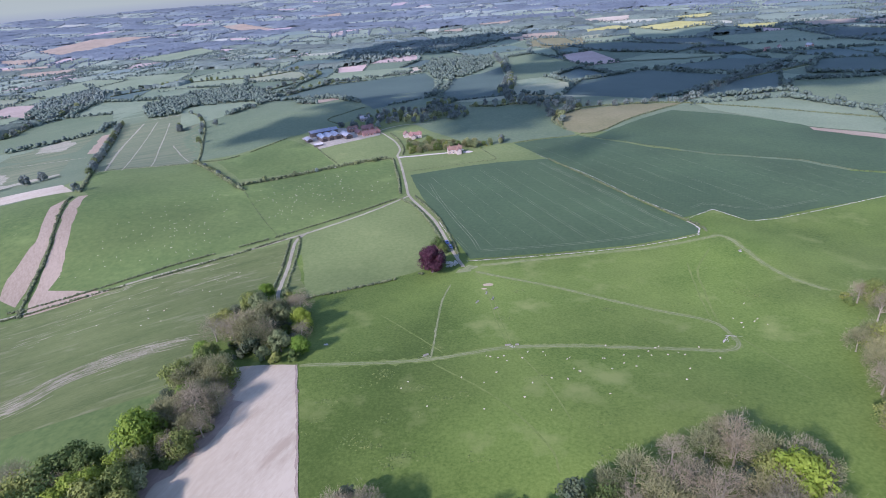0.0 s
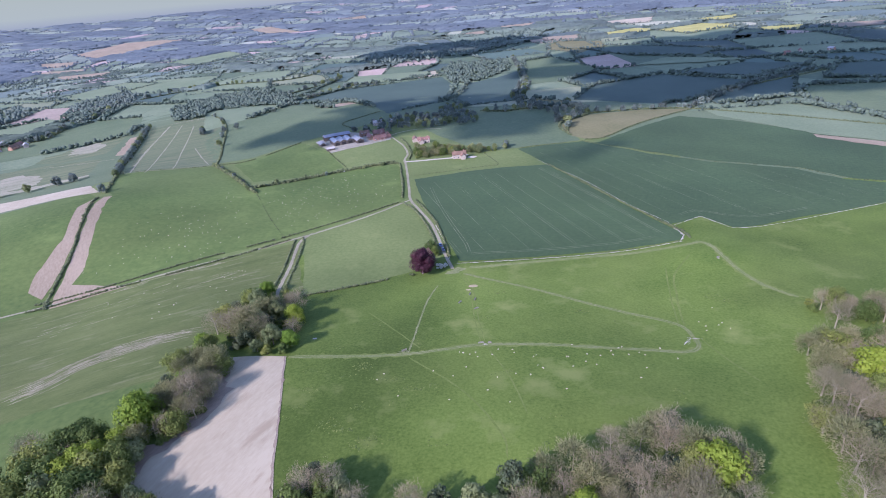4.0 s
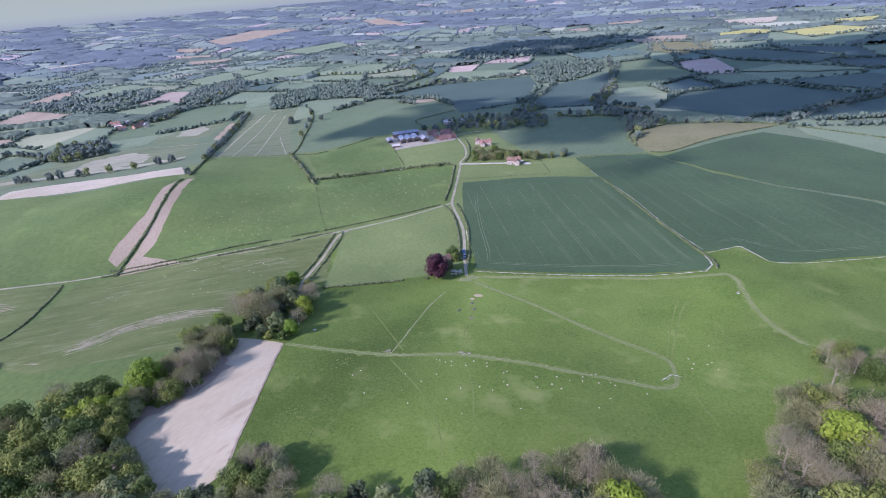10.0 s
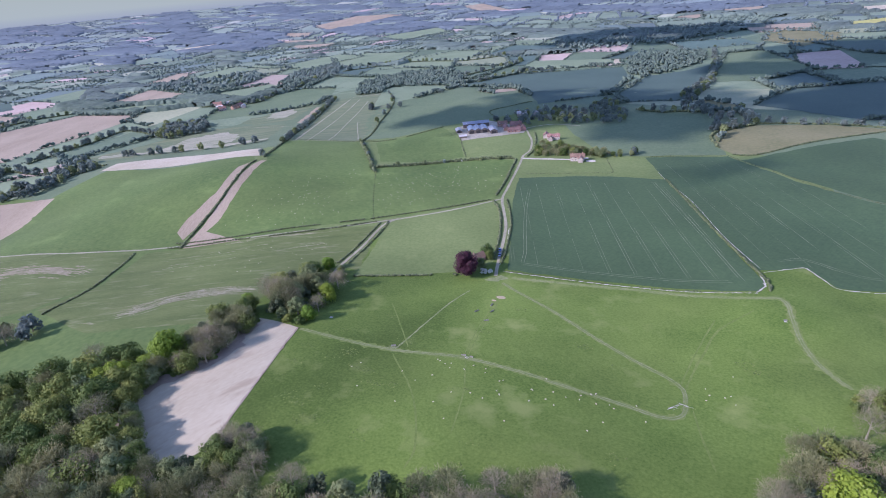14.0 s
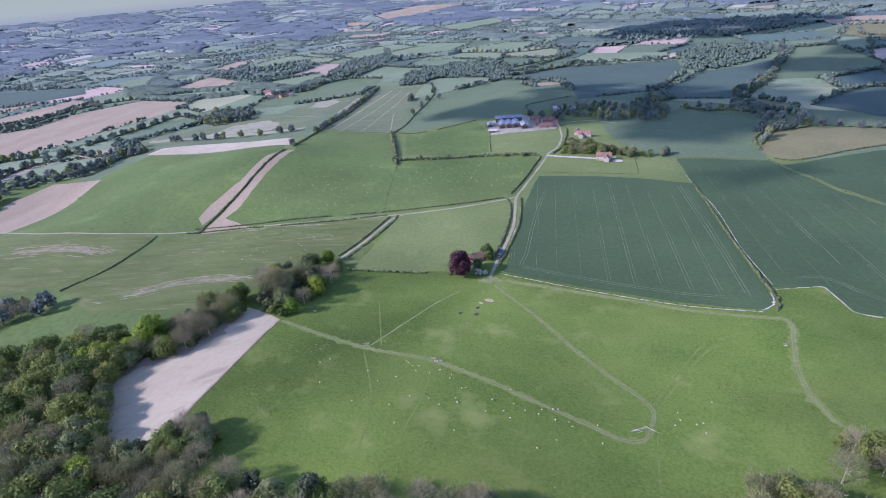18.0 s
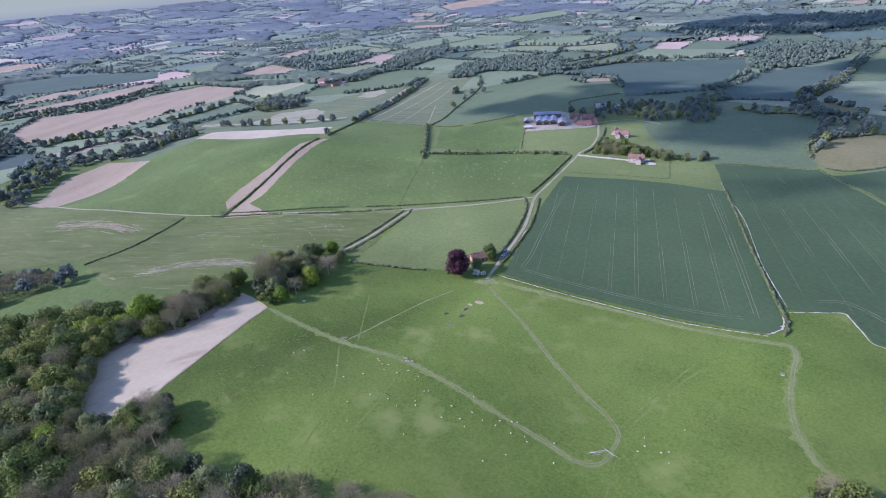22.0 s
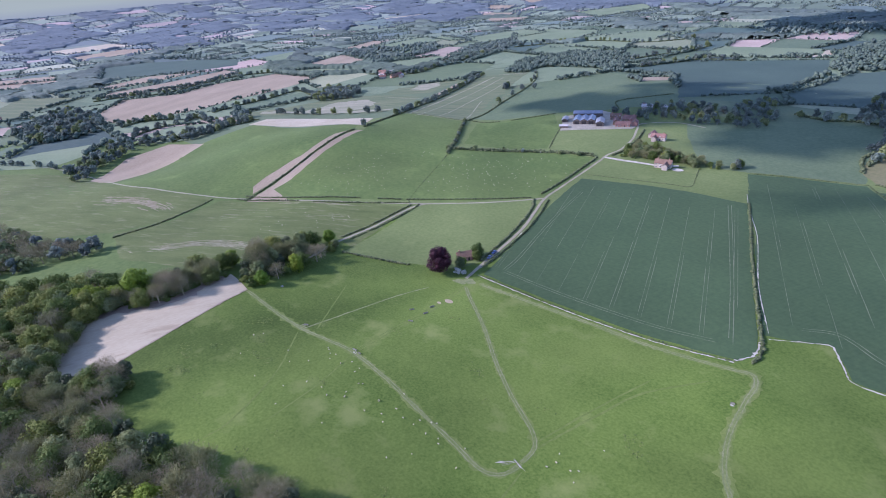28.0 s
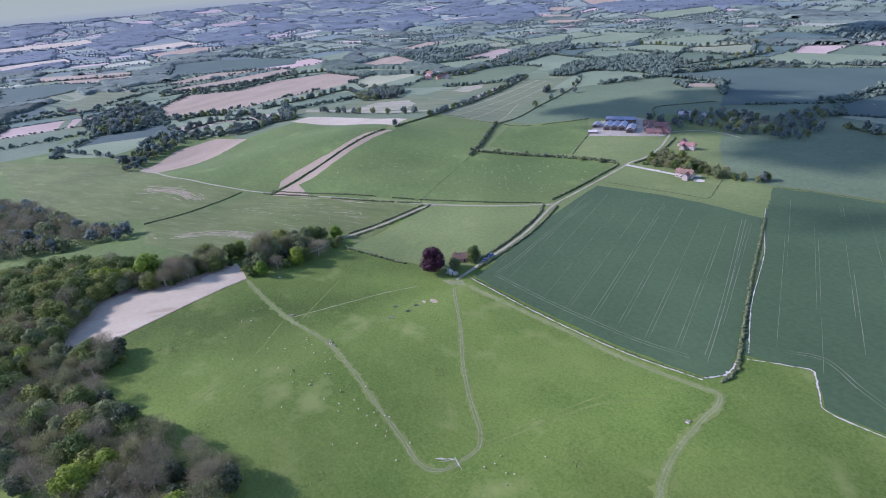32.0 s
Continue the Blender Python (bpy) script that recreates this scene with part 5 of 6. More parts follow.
# farthest set: paled and blued the most to imitate haze
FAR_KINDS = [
    ("plain_pasture_far", surface("haze_pasture", (0.157, 0.206, 0.164), (0.204, 0.255, 0.202), 0.1, 0.006, 0.95, 0.1, 0.3, vary="island", amount=0.2), 0.44, "far green pastures of the plain paled for haze"),
    ("plain_crop_far", surface("haze_crop", (0.119, 0.161, 0.159), (0.159, 0.204, 0.195), 0.1, 0.006, 0.95, 0.1, 0.3, vary="island", amount=0.25), 0.34, "far green crops of the plain tinted blue for haze"),
    ("plain_tilth_far", surface("haze_tilth", (0.280, 0.235, 0.218), (0.358, 0.308, 0.286), 0.1, 0.006, 0.95, 0.1, 0.3, vary="island", amount=0.15), 0.06, "far bare tan fields of the plain greyed for haze"),
    ("plain_stubble_far", surface("haze_stubble", (0.246, 0.280, 0.224), (0.314, 0.342, 0.280), 0.1, 0.006, 0.95, 0.1, 0.3, vary="island", amount=0.2), 0.05, "far dry fields of the plain paled for haze"),
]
# in-between set: about half of that haze tint in the colour
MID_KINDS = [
    ("plain_pasture_mid", surface("half_haze_pasture", (0.125, 0.179, 0.121), (0.181, 0.233, 0.159), 0.12, 0.008, 0.95, 0.2, 0.3, vary="island", amount=0.26), 0.48, "hedged green pastures of the plain"),
    ("plain_crop_mid", surface("half_haze_crop", (0.087, 0.132, 0.116), (0.121, 0.168, 0.146), 0.12, 0.008, 0.95, 0.2, 0.3, vary="island", amount=0.26), 0.32, "dark green crops of the plain"),
    ("plain_tilth_mid", surface("half_haze_tilth", (0.302, 0.249, 0.213), (0.403, 0.336, 0.291), 0.12, 0.008, 0.95, 0.2, 0.3, vary="island", amount=0.16), 0.07, "bare tan fields of the plain"),
    ("plain_stubble_mid", surface("half_haze_stubble", (0.235, 0.269, 0.185), (0.308, 0.336, 0.241), 0.12, 0.008, 0.95, 0.2, 0.3, vary="island", amount=0.2), 0.06, "pale dry fields of the plain"),
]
cell = 170.0
gi, gj = np.arange(-37, 24), np.arange(-6, 37)
jit = {}


def corner(i, j):
    if (i, j) not in jit:
        r = np.hypot(i * cell, j * cell)
        k = far_rng.uniform(-0.30, 0.30, 2) * cell
        jit[i, j] = (i * cell + k[0] + 0.25 * cell * math.sin(j * 0.8), j * cell + k[1] + 0.25 * cell * math.sin(i * 0.7))
    return jit[i, j]


sheets = {k[0]: ([], []) for k in MID_KINDS + FAR_KINDS}
KIND_OF = {k[0]: k for k in FIELD_KINDS}
lines, cells = [], []


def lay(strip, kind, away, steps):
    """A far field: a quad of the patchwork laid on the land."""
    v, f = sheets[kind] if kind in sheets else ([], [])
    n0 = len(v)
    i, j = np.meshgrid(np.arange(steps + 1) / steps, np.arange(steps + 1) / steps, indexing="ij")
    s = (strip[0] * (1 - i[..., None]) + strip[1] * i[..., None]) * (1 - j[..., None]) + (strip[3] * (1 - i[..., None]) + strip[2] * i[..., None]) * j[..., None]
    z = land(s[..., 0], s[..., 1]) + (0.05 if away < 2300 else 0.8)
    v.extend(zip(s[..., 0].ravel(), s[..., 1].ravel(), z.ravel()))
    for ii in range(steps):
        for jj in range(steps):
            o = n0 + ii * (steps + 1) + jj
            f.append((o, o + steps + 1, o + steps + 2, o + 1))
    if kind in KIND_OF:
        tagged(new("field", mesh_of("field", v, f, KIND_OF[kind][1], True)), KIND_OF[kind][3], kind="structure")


def settle(q, away, depth):
    """Give one cell of the patchwork to wood or field, far cells after cutting them once more."""
    q = [np.array(x, float) for x in q]
    if depth and away > 1600 and far_rng.random() < 0.45:
        s, t = far_rng.uniform(0.3, 0.7, 2)
        e = [q[0] * (1 - s) + q[1] * s, q[1] * (1 - t) + q[2] * t, q[3] * (1 - s) + q[2] * s, q[0] * (1 - t) + q[3] * t]
        m = (e[0] + e[2]) / 2
        for sub in ([q[0], e[0], m, e[3]], [e[0], q[1], e[1], m], [m, e[1], q[2], e[2]], [e[3], m, e[2], q[3]]):
            settle(sub, away, depth - 1)
        if far_rng.random() < 0.8:
            lines.append((e[0], e[2]))
        if far_rng.random() < 0.8:
            lines.append((e[3], e[1]))
        return
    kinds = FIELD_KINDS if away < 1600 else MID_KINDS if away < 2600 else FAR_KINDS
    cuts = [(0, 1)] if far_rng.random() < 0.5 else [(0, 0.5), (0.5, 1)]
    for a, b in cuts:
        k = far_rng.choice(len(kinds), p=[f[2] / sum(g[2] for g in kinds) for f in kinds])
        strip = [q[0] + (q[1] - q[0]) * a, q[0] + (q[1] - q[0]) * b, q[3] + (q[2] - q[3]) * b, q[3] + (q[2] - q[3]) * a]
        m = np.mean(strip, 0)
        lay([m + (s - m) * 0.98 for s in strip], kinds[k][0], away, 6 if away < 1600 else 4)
        if b == 0.5:
            lines.append((strip[1], strip[2]))


for i in gi:
    for j in gj:
        q = [corner(i, j), corner(i + 1, j), corner(i + 1, j + 1), corner(i, j + 1)]
        c = np.mean(q, 0)
        if not in_view(*c) or np.hypot(*c) > 5050:
            continue
        if not clear_of([NEAR_ZONE], *c)[0]:
            continue
        cells.append(q)
        if not clear_of(PLAN + WOODS, *c)[0]:
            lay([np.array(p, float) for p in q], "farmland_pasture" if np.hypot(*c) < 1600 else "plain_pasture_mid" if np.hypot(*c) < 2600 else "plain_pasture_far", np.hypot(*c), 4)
            continue
        settle(q, np.hypot(*c), 1)
        lines += [(np.array(q[0]), np.array(q[1])), (np.array(q[0]), np.array(q[3]))]
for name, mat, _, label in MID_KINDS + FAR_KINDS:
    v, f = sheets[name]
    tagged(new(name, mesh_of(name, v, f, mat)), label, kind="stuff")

spots, rims = [], []
for poly in [m[1] for m in MID] + [m[1] for m in FARTHER]:
    for a, b in zip(poly, poly[1:] + poly[:1]):
        if far_rng.random() < 0.78:
            rims.append((np.array(a, float), np.array(b, float)))
for k, (a, b) in enumerate(rims + lines):
    ln = np.linalg.norm(b - a)
    mid = (a + b) / 2
    away = math.hypot(mid[0] - 60, mid[1] + 250)
    if far_rng.random() < 0.1:
        continue
    dense = far_rng.choice([0.12, 0.5, 0.9], p=[0.25, 0.35, 0.4])
    gap = 5.0 if away < 1500 else 7 if away < 2400 else 11 if away < 3600 else 16
    t = np.arange(0, 1, gap / ln)
    big = far_rng.random(len(t)) < dense
    p = a + (b - a) * t[:, None] + far_rng.normal(0, 1.6 if away < 1500 else 3.5, (len(t), 2))
    size = np.where(big, far_rng.uniform(3.2, 5.6, len(t)), far_rng.uniform(1.2, 2.2, len(t)) * (1 if away < 1500 else 1.5))
    keep = clear_of([NEAR_CORE] + ([] if k < len(rims) else PLAN), p[:, 0], p[:, 1])
    spots.append(np.c_[p, size][keep])
canopy_v, canopy_f = {"near": [], "mid": [], "far": []}, {"near": [], "mid": [], "far": []}


waves = [(far_rng.uniform(0, 6.283), far_rng.normal(0.2, 0.55), w, far_rng.uniform(0.7, 1.2) * (1 if w > 200 else 0.55)) for w in (1250, 860, 640, 470, 390, 310, 240, 170, 130, 95)]


def woodiness(x, y):
    """Where the plain is wooded: belts that run more across the plain than along it."""
    total = 0
    for ph, turn, length, amount in waves:
        total = total + amount * np.sin((x * math.sin(turn) * 0.8 + y * math.cos(turn)) * 6.283 / length + ph + 0.7 * np.sin(x * 3.1 / length + 2 * ph))
    return total / 1.9


def canopy(q, which, cell_size, height, bar):
    """The roof of the woods in one cell of the plain: a rough sheet of crowns with steep ragged edges."""
    q = [np.array(p, float) for p in q]
    n = int(max(8, np.linalg.norm(q[1] - q[0]) / cell_size)) + 1
    m = int(max(8, np.linalg.norm(q[3] - q[0]) / cell_size)) + 1
    s, t = np.meshgrid(np.linspace(0, 1, n), np.linspace(0, 1, m), indexing="ij")
    inner = (s > 0) & (s < 1) & (t > 0) & (t < 1)
    s, t = s + inner * far_rng.uniform(-0.4, 0.4, s.shape) / n, t + inner * far_rng.uniform(-0.4, 0.4, s.shape) / m
    p = (q[0] * (1 - s[..., None]) + q[1] * s[..., None]) * (1 - t[..., None]) + (q[3] * (1 - s[..., None]) + q[2] * s[..., None]) * t[..., None]
    out = woodiness(p[..., 0], p[..., 1]) < bar + far_rng.normal(0, 0.05, s.shape)
    kept = np.pad(~out, 1).astype(int)
    near = sum(np.roll(np.roll(kept, i, 0), j, 1) for i in (-1, 0, 1) for j in (-1, 0, 1))[1:-1, 1:-1]
    out |= near < 5
    if out.all():
        return
    out |= ~clear_of(PLAN + [NEAR_ZONE], p[..., 0].ravel(), p[..., 1].ravel()).reshape(out.shape)
    if out.all():
        return
    top = height * far_rng.uniform(0.55, 1.1, s.shape)
    top[out] = -4
    z = land(p[..., 0], p[..., 1]) + top
    start = sum(len(v) for v in canopy_v[which])
    canopy_v[which].append(np.c_[p[..., 0].ravel(), p[..., 1].ravel(), z.ravel()])
    o = np.arange(n * m).reshape(n, m) + start
    a, b, c, d = o[:-1, :-1].ravel(), o[1:, :-1].ravel(), o[1:, 1:].ravel(), o[:-1, 1:].ravel()
    tri = np.concatenate([np.c_[a, b, c], np.c_[a, c, d]])
    canopy_f[which].append(tri[(~out.ravel()[tri - start]).any(1)])


for q in cells:
    mid = np.mean(q, 0)
    away = math.hypot(mid[0] - 60, mid[1] + 250)
    if away > 1050:
        bar = 1.35 - 1.25 * min((away - 1050) / 1900, 1)
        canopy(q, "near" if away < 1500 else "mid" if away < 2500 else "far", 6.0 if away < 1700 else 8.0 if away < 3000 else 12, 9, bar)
for q in WOODS:
    mid = np.mean(q, 0)
    away = math.hypot(mid[0] - 60, mid[1] + 250)
    q = np.array(q, float)
    x0, y0, x1, y1 = *q.min(0), *q.max(0)
    count = int((x1 - x0) * (y1 - y0) / (75 if away < 1500 else 190))
    p = np.c_[far_rng.uniform(x0, x1, count), far_rng.uniform(y0, y1, count)]
    p = p[inside([tuple(k) for k in q], p[:, 0], p[:, 1])]
    p = p[clear_of([NEAR_CORE] + PLAN, p[:, 0], p[:, 1])]
    spots.append(np.c_[p, far_rng.uniform(3.6, 6.0, len(p)) * (1 if away < 1500 else 1.4)])
spots = np.concatenate(spots)
away = np.hypot(spots[:, 0] - 60, spots[:, 1] + 250)
ground_z = land(spots[:, 0], spots[:, 1])
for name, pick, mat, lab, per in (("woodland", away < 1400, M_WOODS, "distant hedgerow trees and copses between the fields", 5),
                                  ("middle_woodland", (away >= 1400) & (away < 2400), M_WOODS_HALF_HAZE, "hedgerow trees and belts of the plain", 2),
                                  ("far_woodland", away >= 2400, M_WOODS_HAZE, "woods of the far plain tinted blue-green for haze", 1)):
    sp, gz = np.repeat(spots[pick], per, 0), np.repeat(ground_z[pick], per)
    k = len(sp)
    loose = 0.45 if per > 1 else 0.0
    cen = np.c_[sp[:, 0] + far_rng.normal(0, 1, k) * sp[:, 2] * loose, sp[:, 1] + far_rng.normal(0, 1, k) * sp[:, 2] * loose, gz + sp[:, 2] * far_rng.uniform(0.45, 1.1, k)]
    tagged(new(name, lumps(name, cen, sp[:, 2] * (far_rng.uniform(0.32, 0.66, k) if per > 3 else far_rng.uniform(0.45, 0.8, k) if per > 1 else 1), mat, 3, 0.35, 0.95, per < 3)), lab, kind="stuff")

for which, name, mat, lab in (("near", "wood_canopy", M_WOODS, "closed canopy of distant woods"), ("mid", "middle_wood_canopy", M_WOODS_HALF_HAZE, "closed canopy of the plain's woods"), ("far", "far_wood_canopy", M_WOODS_HAZE, "woods of the far plain tinted blue for haze")):
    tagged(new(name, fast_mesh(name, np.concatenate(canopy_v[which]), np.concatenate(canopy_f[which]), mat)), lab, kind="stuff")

# ---- an added glowing ring, coloured as the hazy rim of the sky behind the last low hills ----
M_RIM = bpy.data.materials.new("hazy_sky_rim")
M_RIM.use_nodes = True
rn = M_RIM.node_tree
rn.nodes.remove(rn.nodes["Principled BSDF"])
geo = rn.nodes.new("ShaderNodeNewGeometry")
sep = rn.nodes.new("ShaderNodeSeparateXYZ")
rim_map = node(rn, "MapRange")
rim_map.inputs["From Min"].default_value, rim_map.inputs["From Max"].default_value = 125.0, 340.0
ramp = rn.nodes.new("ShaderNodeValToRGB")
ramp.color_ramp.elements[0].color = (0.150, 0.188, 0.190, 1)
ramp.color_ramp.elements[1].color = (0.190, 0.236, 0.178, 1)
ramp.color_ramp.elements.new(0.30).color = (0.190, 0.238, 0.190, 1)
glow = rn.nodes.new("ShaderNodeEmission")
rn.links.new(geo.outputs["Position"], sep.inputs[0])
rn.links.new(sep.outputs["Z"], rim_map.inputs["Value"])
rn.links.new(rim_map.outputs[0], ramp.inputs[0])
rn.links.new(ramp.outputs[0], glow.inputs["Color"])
rn.links.new(glow.outputs[0], rn.nodes["Material Output"].inputs["Surface"])
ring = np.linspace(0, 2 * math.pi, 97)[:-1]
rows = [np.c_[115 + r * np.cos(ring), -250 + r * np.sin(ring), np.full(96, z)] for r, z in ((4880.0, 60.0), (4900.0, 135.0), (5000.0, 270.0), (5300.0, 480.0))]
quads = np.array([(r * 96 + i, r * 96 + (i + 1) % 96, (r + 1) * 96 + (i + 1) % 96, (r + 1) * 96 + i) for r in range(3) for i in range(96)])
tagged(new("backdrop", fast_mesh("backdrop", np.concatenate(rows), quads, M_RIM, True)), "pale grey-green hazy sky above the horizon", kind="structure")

# ---- clouds, high behind the camera, whose shadows lie on the fields ----
M_CLOUD = surface("cloud", (0.85, 0.85, 0.86), (0.95, 0.95, 0.95), 0.01, 0.004, 1.0, 0)


def cloud(x, y, rx, ry, turn=0, seed=1, height=1500.0):
    """A cumulus cloud that shades the land round (x, y)."""
    rng = np.random.default_rng(seed)
    up = height / TO_SUN.z
    cx, cy = x + TO_SUN.x * up, y + TO_SUN.y * up
    size = 0.3 * min(rx, ry)
    count = int(3.8 * rx * ry / size ** 2)
    a, r = rng.uniform(0, 6.283, count), np.sqrt(rng.uniform(0, 1, count))
    ca, sa = math.cos(radians(turn)), math.sin(radians(turn))
    px, py = np.cos(a) * r * rx, np.sin(a) * r * ry
    c = np.c_[cx + px * ca - py * sa, cy + px * sa + py * ca, height + rng.uniform(-20, 40, count)]
    ob = new("cloud", lumps("cloud", c, rng.uniform(0.75, 1.15, count) * size * (1.25 - 0.5 * r), M_CLOUD, seed, 0.2, 0.5))
    return tagged(ob, "white cumulus cloud drifting over the fields", "cloud", "clouds over the down")


cloud(-175, 415, 140, 85, 10, 1)
cloud(0, 550, 220, 80, 0, 2)
cloud(28, 400, 95, 75, 10, 3)
cloud(600, 900, 540, 390, 12, 4)
cloud(-110, 1470, 290, 190, 25, 5)
cloud(102, 230, 24, 18, 0, 6)
cloud(330, 560, 190, 100, 25, 7)

# ---- buildings ----
M_TILE = surface("red_clay_tile", (0.165, 0.098, 0.075), (0.25, 0.155, 0.120), 1.2, 0.2, 0.85, 0.4, 0.04, vary="object", amount=0.15, local=True)
M_BRICK = surface("brick_wall", (0.30, 0.17, 0.12), (0.42, 0.26, 0.19), 2.0, 0.3, 0.9, 0.3, 0.02, vary="object", amount=0.12, local=True)
M_RENDER = surface("cream_render", (0.33, 0.29, 0.24), (0.43, 0.38, 0.32), 1.0, 0.2, 0.85, 0.2, 0.02, local=True)
M_SHEET = surface("blue_grey_roof_sheet", (0.19, 0.22, 0.25), (0.29, 0.325, 0.365), 1.0, 0.15, 0.55, 0.3, 0.03, local=True, vary="object", amount=0.12)
M_SHEET_GREY = surface("grey_roof_sheet", (0.30, 0.30, 0.29), (0.44, 0.43, 0.41), 1.0, 0.15, 0.7, 0.3, 0.03, local=True, vary="object", amount=0.15)
M_CLAD = surface("dark_timber_cladding", (0.10, 0.085, 0.07), (0.18, 0.15, 0.12), 2.0, 0.3, 0.85, 0.3, 0.02, local=True)
M_WHITE = surface("white_paint", (0.74, 0.74, 0.72), (0.82, 0.82, 0.80), 2.0, 0.4, 0.5, 0, local=True)
M_PANE = surface("window_glass", (0.03, 0.04, 0.05), (0.05, 0.06, 0.07), 1.0, 0.3, 0.08, 0, local=True)
M_DARK = surface("dark_doorway", (0.03, 0.03, 0.03), (0.06, 0.055, 0.05), 1.0, 0.3, 0.8, 0, local=True)


def box(x0, x1, y0, y1, z0, z1):
    v = [(x, y, z) for z in (z0, z1) for y in (y0, y1) for x in (x0, x1)]
    return v, [(0, 2, 3, 1), (4, 5, 7, 6), (0, 1, 5, 4), (2, 6, 7, 3), (0, 4, 6, 2), (1, 3, 7, 5)]


def boxed(name, dims, mat, parent, label=""):
    v, f = box(*dims)
    return part(name, mesh_of(name, v, f, mat), parent, label)


def gable_walls(w, d, h, rise):
    """Four walls, the two across the ridge carried up to the gable. The ridge runs along x."""
    v = [(-w, -d, -0.4), (w, -d, -0.4), (w, d, -0.4), (-w, d, -0.4), (-w, -d, h), (w, -d, h), (w, d, h), (-w, d, h), (-w, 0, h + rise), (w, 0, h + rise)]
    return v, [(0, 1, 5, 4), (2, 3, 7, 6), (1, 2, 6, 9, 5), (3, 0, 4, 8, 7)]


def roof_slab(w, d, h, rise, side, over=0.5, thick=0.18):
    s = side
    ez = h - rise * over / d
    low = [(-w - over, s * (d + over), ez), (w + over, s * (d + over), ez), (w + over, 0, h + rise), (-w - over, 0, h + rise)]
    v = [(x, y, z + 0.02) for x, y, z in low] + [(x, y, z + thick + 0.02) for x, y, z in low]
    return v, [(3, 2, 1, 0), (4, 5, 6, 7), (0, 1, 5, 4), (1, 2, 6, 5), (2, 3, 7, 6), (3, 0, 4, 7)]


def house(x, y, turn, w, d, h, rise, wall, roof, label, chimneys=1, wing=None, rows=2):
    root = new("house")
    root.matrix_basis = pose(x, y, lz(x, y), 0, 0, turn)
    v, f = gable_walls(w, d, h, rise)
    part("wall", mesh_of("wall", v, f, wall), root)
    for side in (-1, 1):
        v, f = roof_slab(w, d, h, rise, side)
        part("roof", mesh_of("roof", v, f, roof), root)
    for k in range(chimneys):
        cx = -w * 0.7 + k * w * 1.4
        c = boxed("chimney", (cx - 0.45, cx + 0.45, -0.4, 0.4, h + rise * 0.6, h + rise + 1.2), M_BRICK, root)
        boxed("chimney_pot", (cx - 0.16, cx + 0.16, -0.16, 0.16, h + rise + 1.2, h + rise + 1.6), M_TILE, c)
    for side in (-1, 1):
        n = max(2, int(w * 2 / 3.2))
        for k in range(n):
            wx = -w + (k + 0.5) * 2 * w / n
            for lev in range(rows):
                z = 0.9 + lev * 2.6
                if lev == 0 and k == n // 2 and side < 0:
                    boxed("door", (wx - 0.5, wx + 0.5, side * d - 0.07, side * d + 0.05, 0, 2.05), M_DARK, root)
                    continue
                fr = boxed("window", (wx - 0.65, wx + 0.65, side * d - 0.06, side * d + 0.06, z, z + 1.25), M_WHITE, root)
                boxed("pane", (wx - 0.55, wx + 0.55, side * d - 0.08, side * d + 0.08, z + 0.1, z + 1.15), M_PANE, fr)
    if wing:
        wx, wd, wh = wing
        vv, ff = gable_walls(wd, d * 0.7, wh, rise * 0.75)
        turnm = Matrix.Translation((wx, -d - wd * 0.6, 0)) @ pose(0, 0, 0, 0, 0, 90)
        for nm, (v, f), m in (("wing_wall", (vv, ff), wall), ("wing_roof", roof_slab(wd, d * 0.7, wh, rise * 0.75, 1), roof), ("wing_roof", roof_slab(wd, d * 0.7, wh, rise * 0.75, -1), roof)):
            part(nm, mesh_of(nm, [turnm @ Vector(p) for p in v], f, m), root)
    return tagged(root, label, "house")


def barn(x, y, turn, span, spans, length, h, rise, roof, label, doors=True):
    """A shed of several spans side by side; the ridges run along local x."""
    root = new("barn")
    root.matrix_basis = pose(x, y, lz(x, y), 0, 0, turn)
    for k in range(spans):
        off = (k - (spans - 1) / 2) * span
        shift = Vector((0, off, 0))
        v, f = gable_walls(length / 2, span / 2 - 0.02, h, rise)
        part("wall", mesh_of("wall", [Vector(p) + shift for p in v], f, M_CLAD), root)
        for side in (-1, 1):
            v, f = roof_slab(length / 2, span / 2, h, rise, side, 0.15 if spans > 1 else 0.5)
            part("roof", mesh_of("roof", [Vector(p) + shift for p in v], f, roof), root)
        if doors:
            for e in (-1, 1):
                boxed("door", (e * length / 2 - 0.05, e * length / 2 + 0.05, off - span * 0.32, off + span * 0.32, 0, h * 0.85), M_DARK, root, "wide dark barn opening")
        for q in range(4):
            boxed("roof_light", (-length * 0.4 + q * length * 0.26, -length * 0.4 + q * length * 0.26 + 1.0, off - span * 0.36, off - span * 0.16, h + rise * 0.36, h + rise * 0.36 + 0.05), M_WHITE, root) if spans == 1 else None
    return tagged(root, label, "barn")


drape("yard_farm", [(-164, 292), (-148, 305), (-132, 316), (-102, 338), (-106, 357), (-128, 372), (-150, 385), (-172, 394), (-186, 376), (-200, 352), (-180, 318)], M_YARD, 0.26, 8, 0.6, "pale dusty concrete farmyard", 70)
barn(-162.5, 337, 120, 8.0, 3, 22, 4.5, 2.0, M_SHEET, "three-span livestock barn with blue-grey sheet roofs")
barn(-175, 362, 29, 10, 1, 33, 5.0, 2.2, M_SHEET, "long barn with a blue-grey sheet roof")
barn(-142, 337.5, 120, 8.6, 1, 20, 4.2, 2.0, M_SHEET_GREY, "narrow barn with a weathered grey roof")
barn(-186, 332, 120, 6.5, 1, 14, 3.0, 1.5, M_SHEET_GREY, "small grey lean-to shed in the yard")
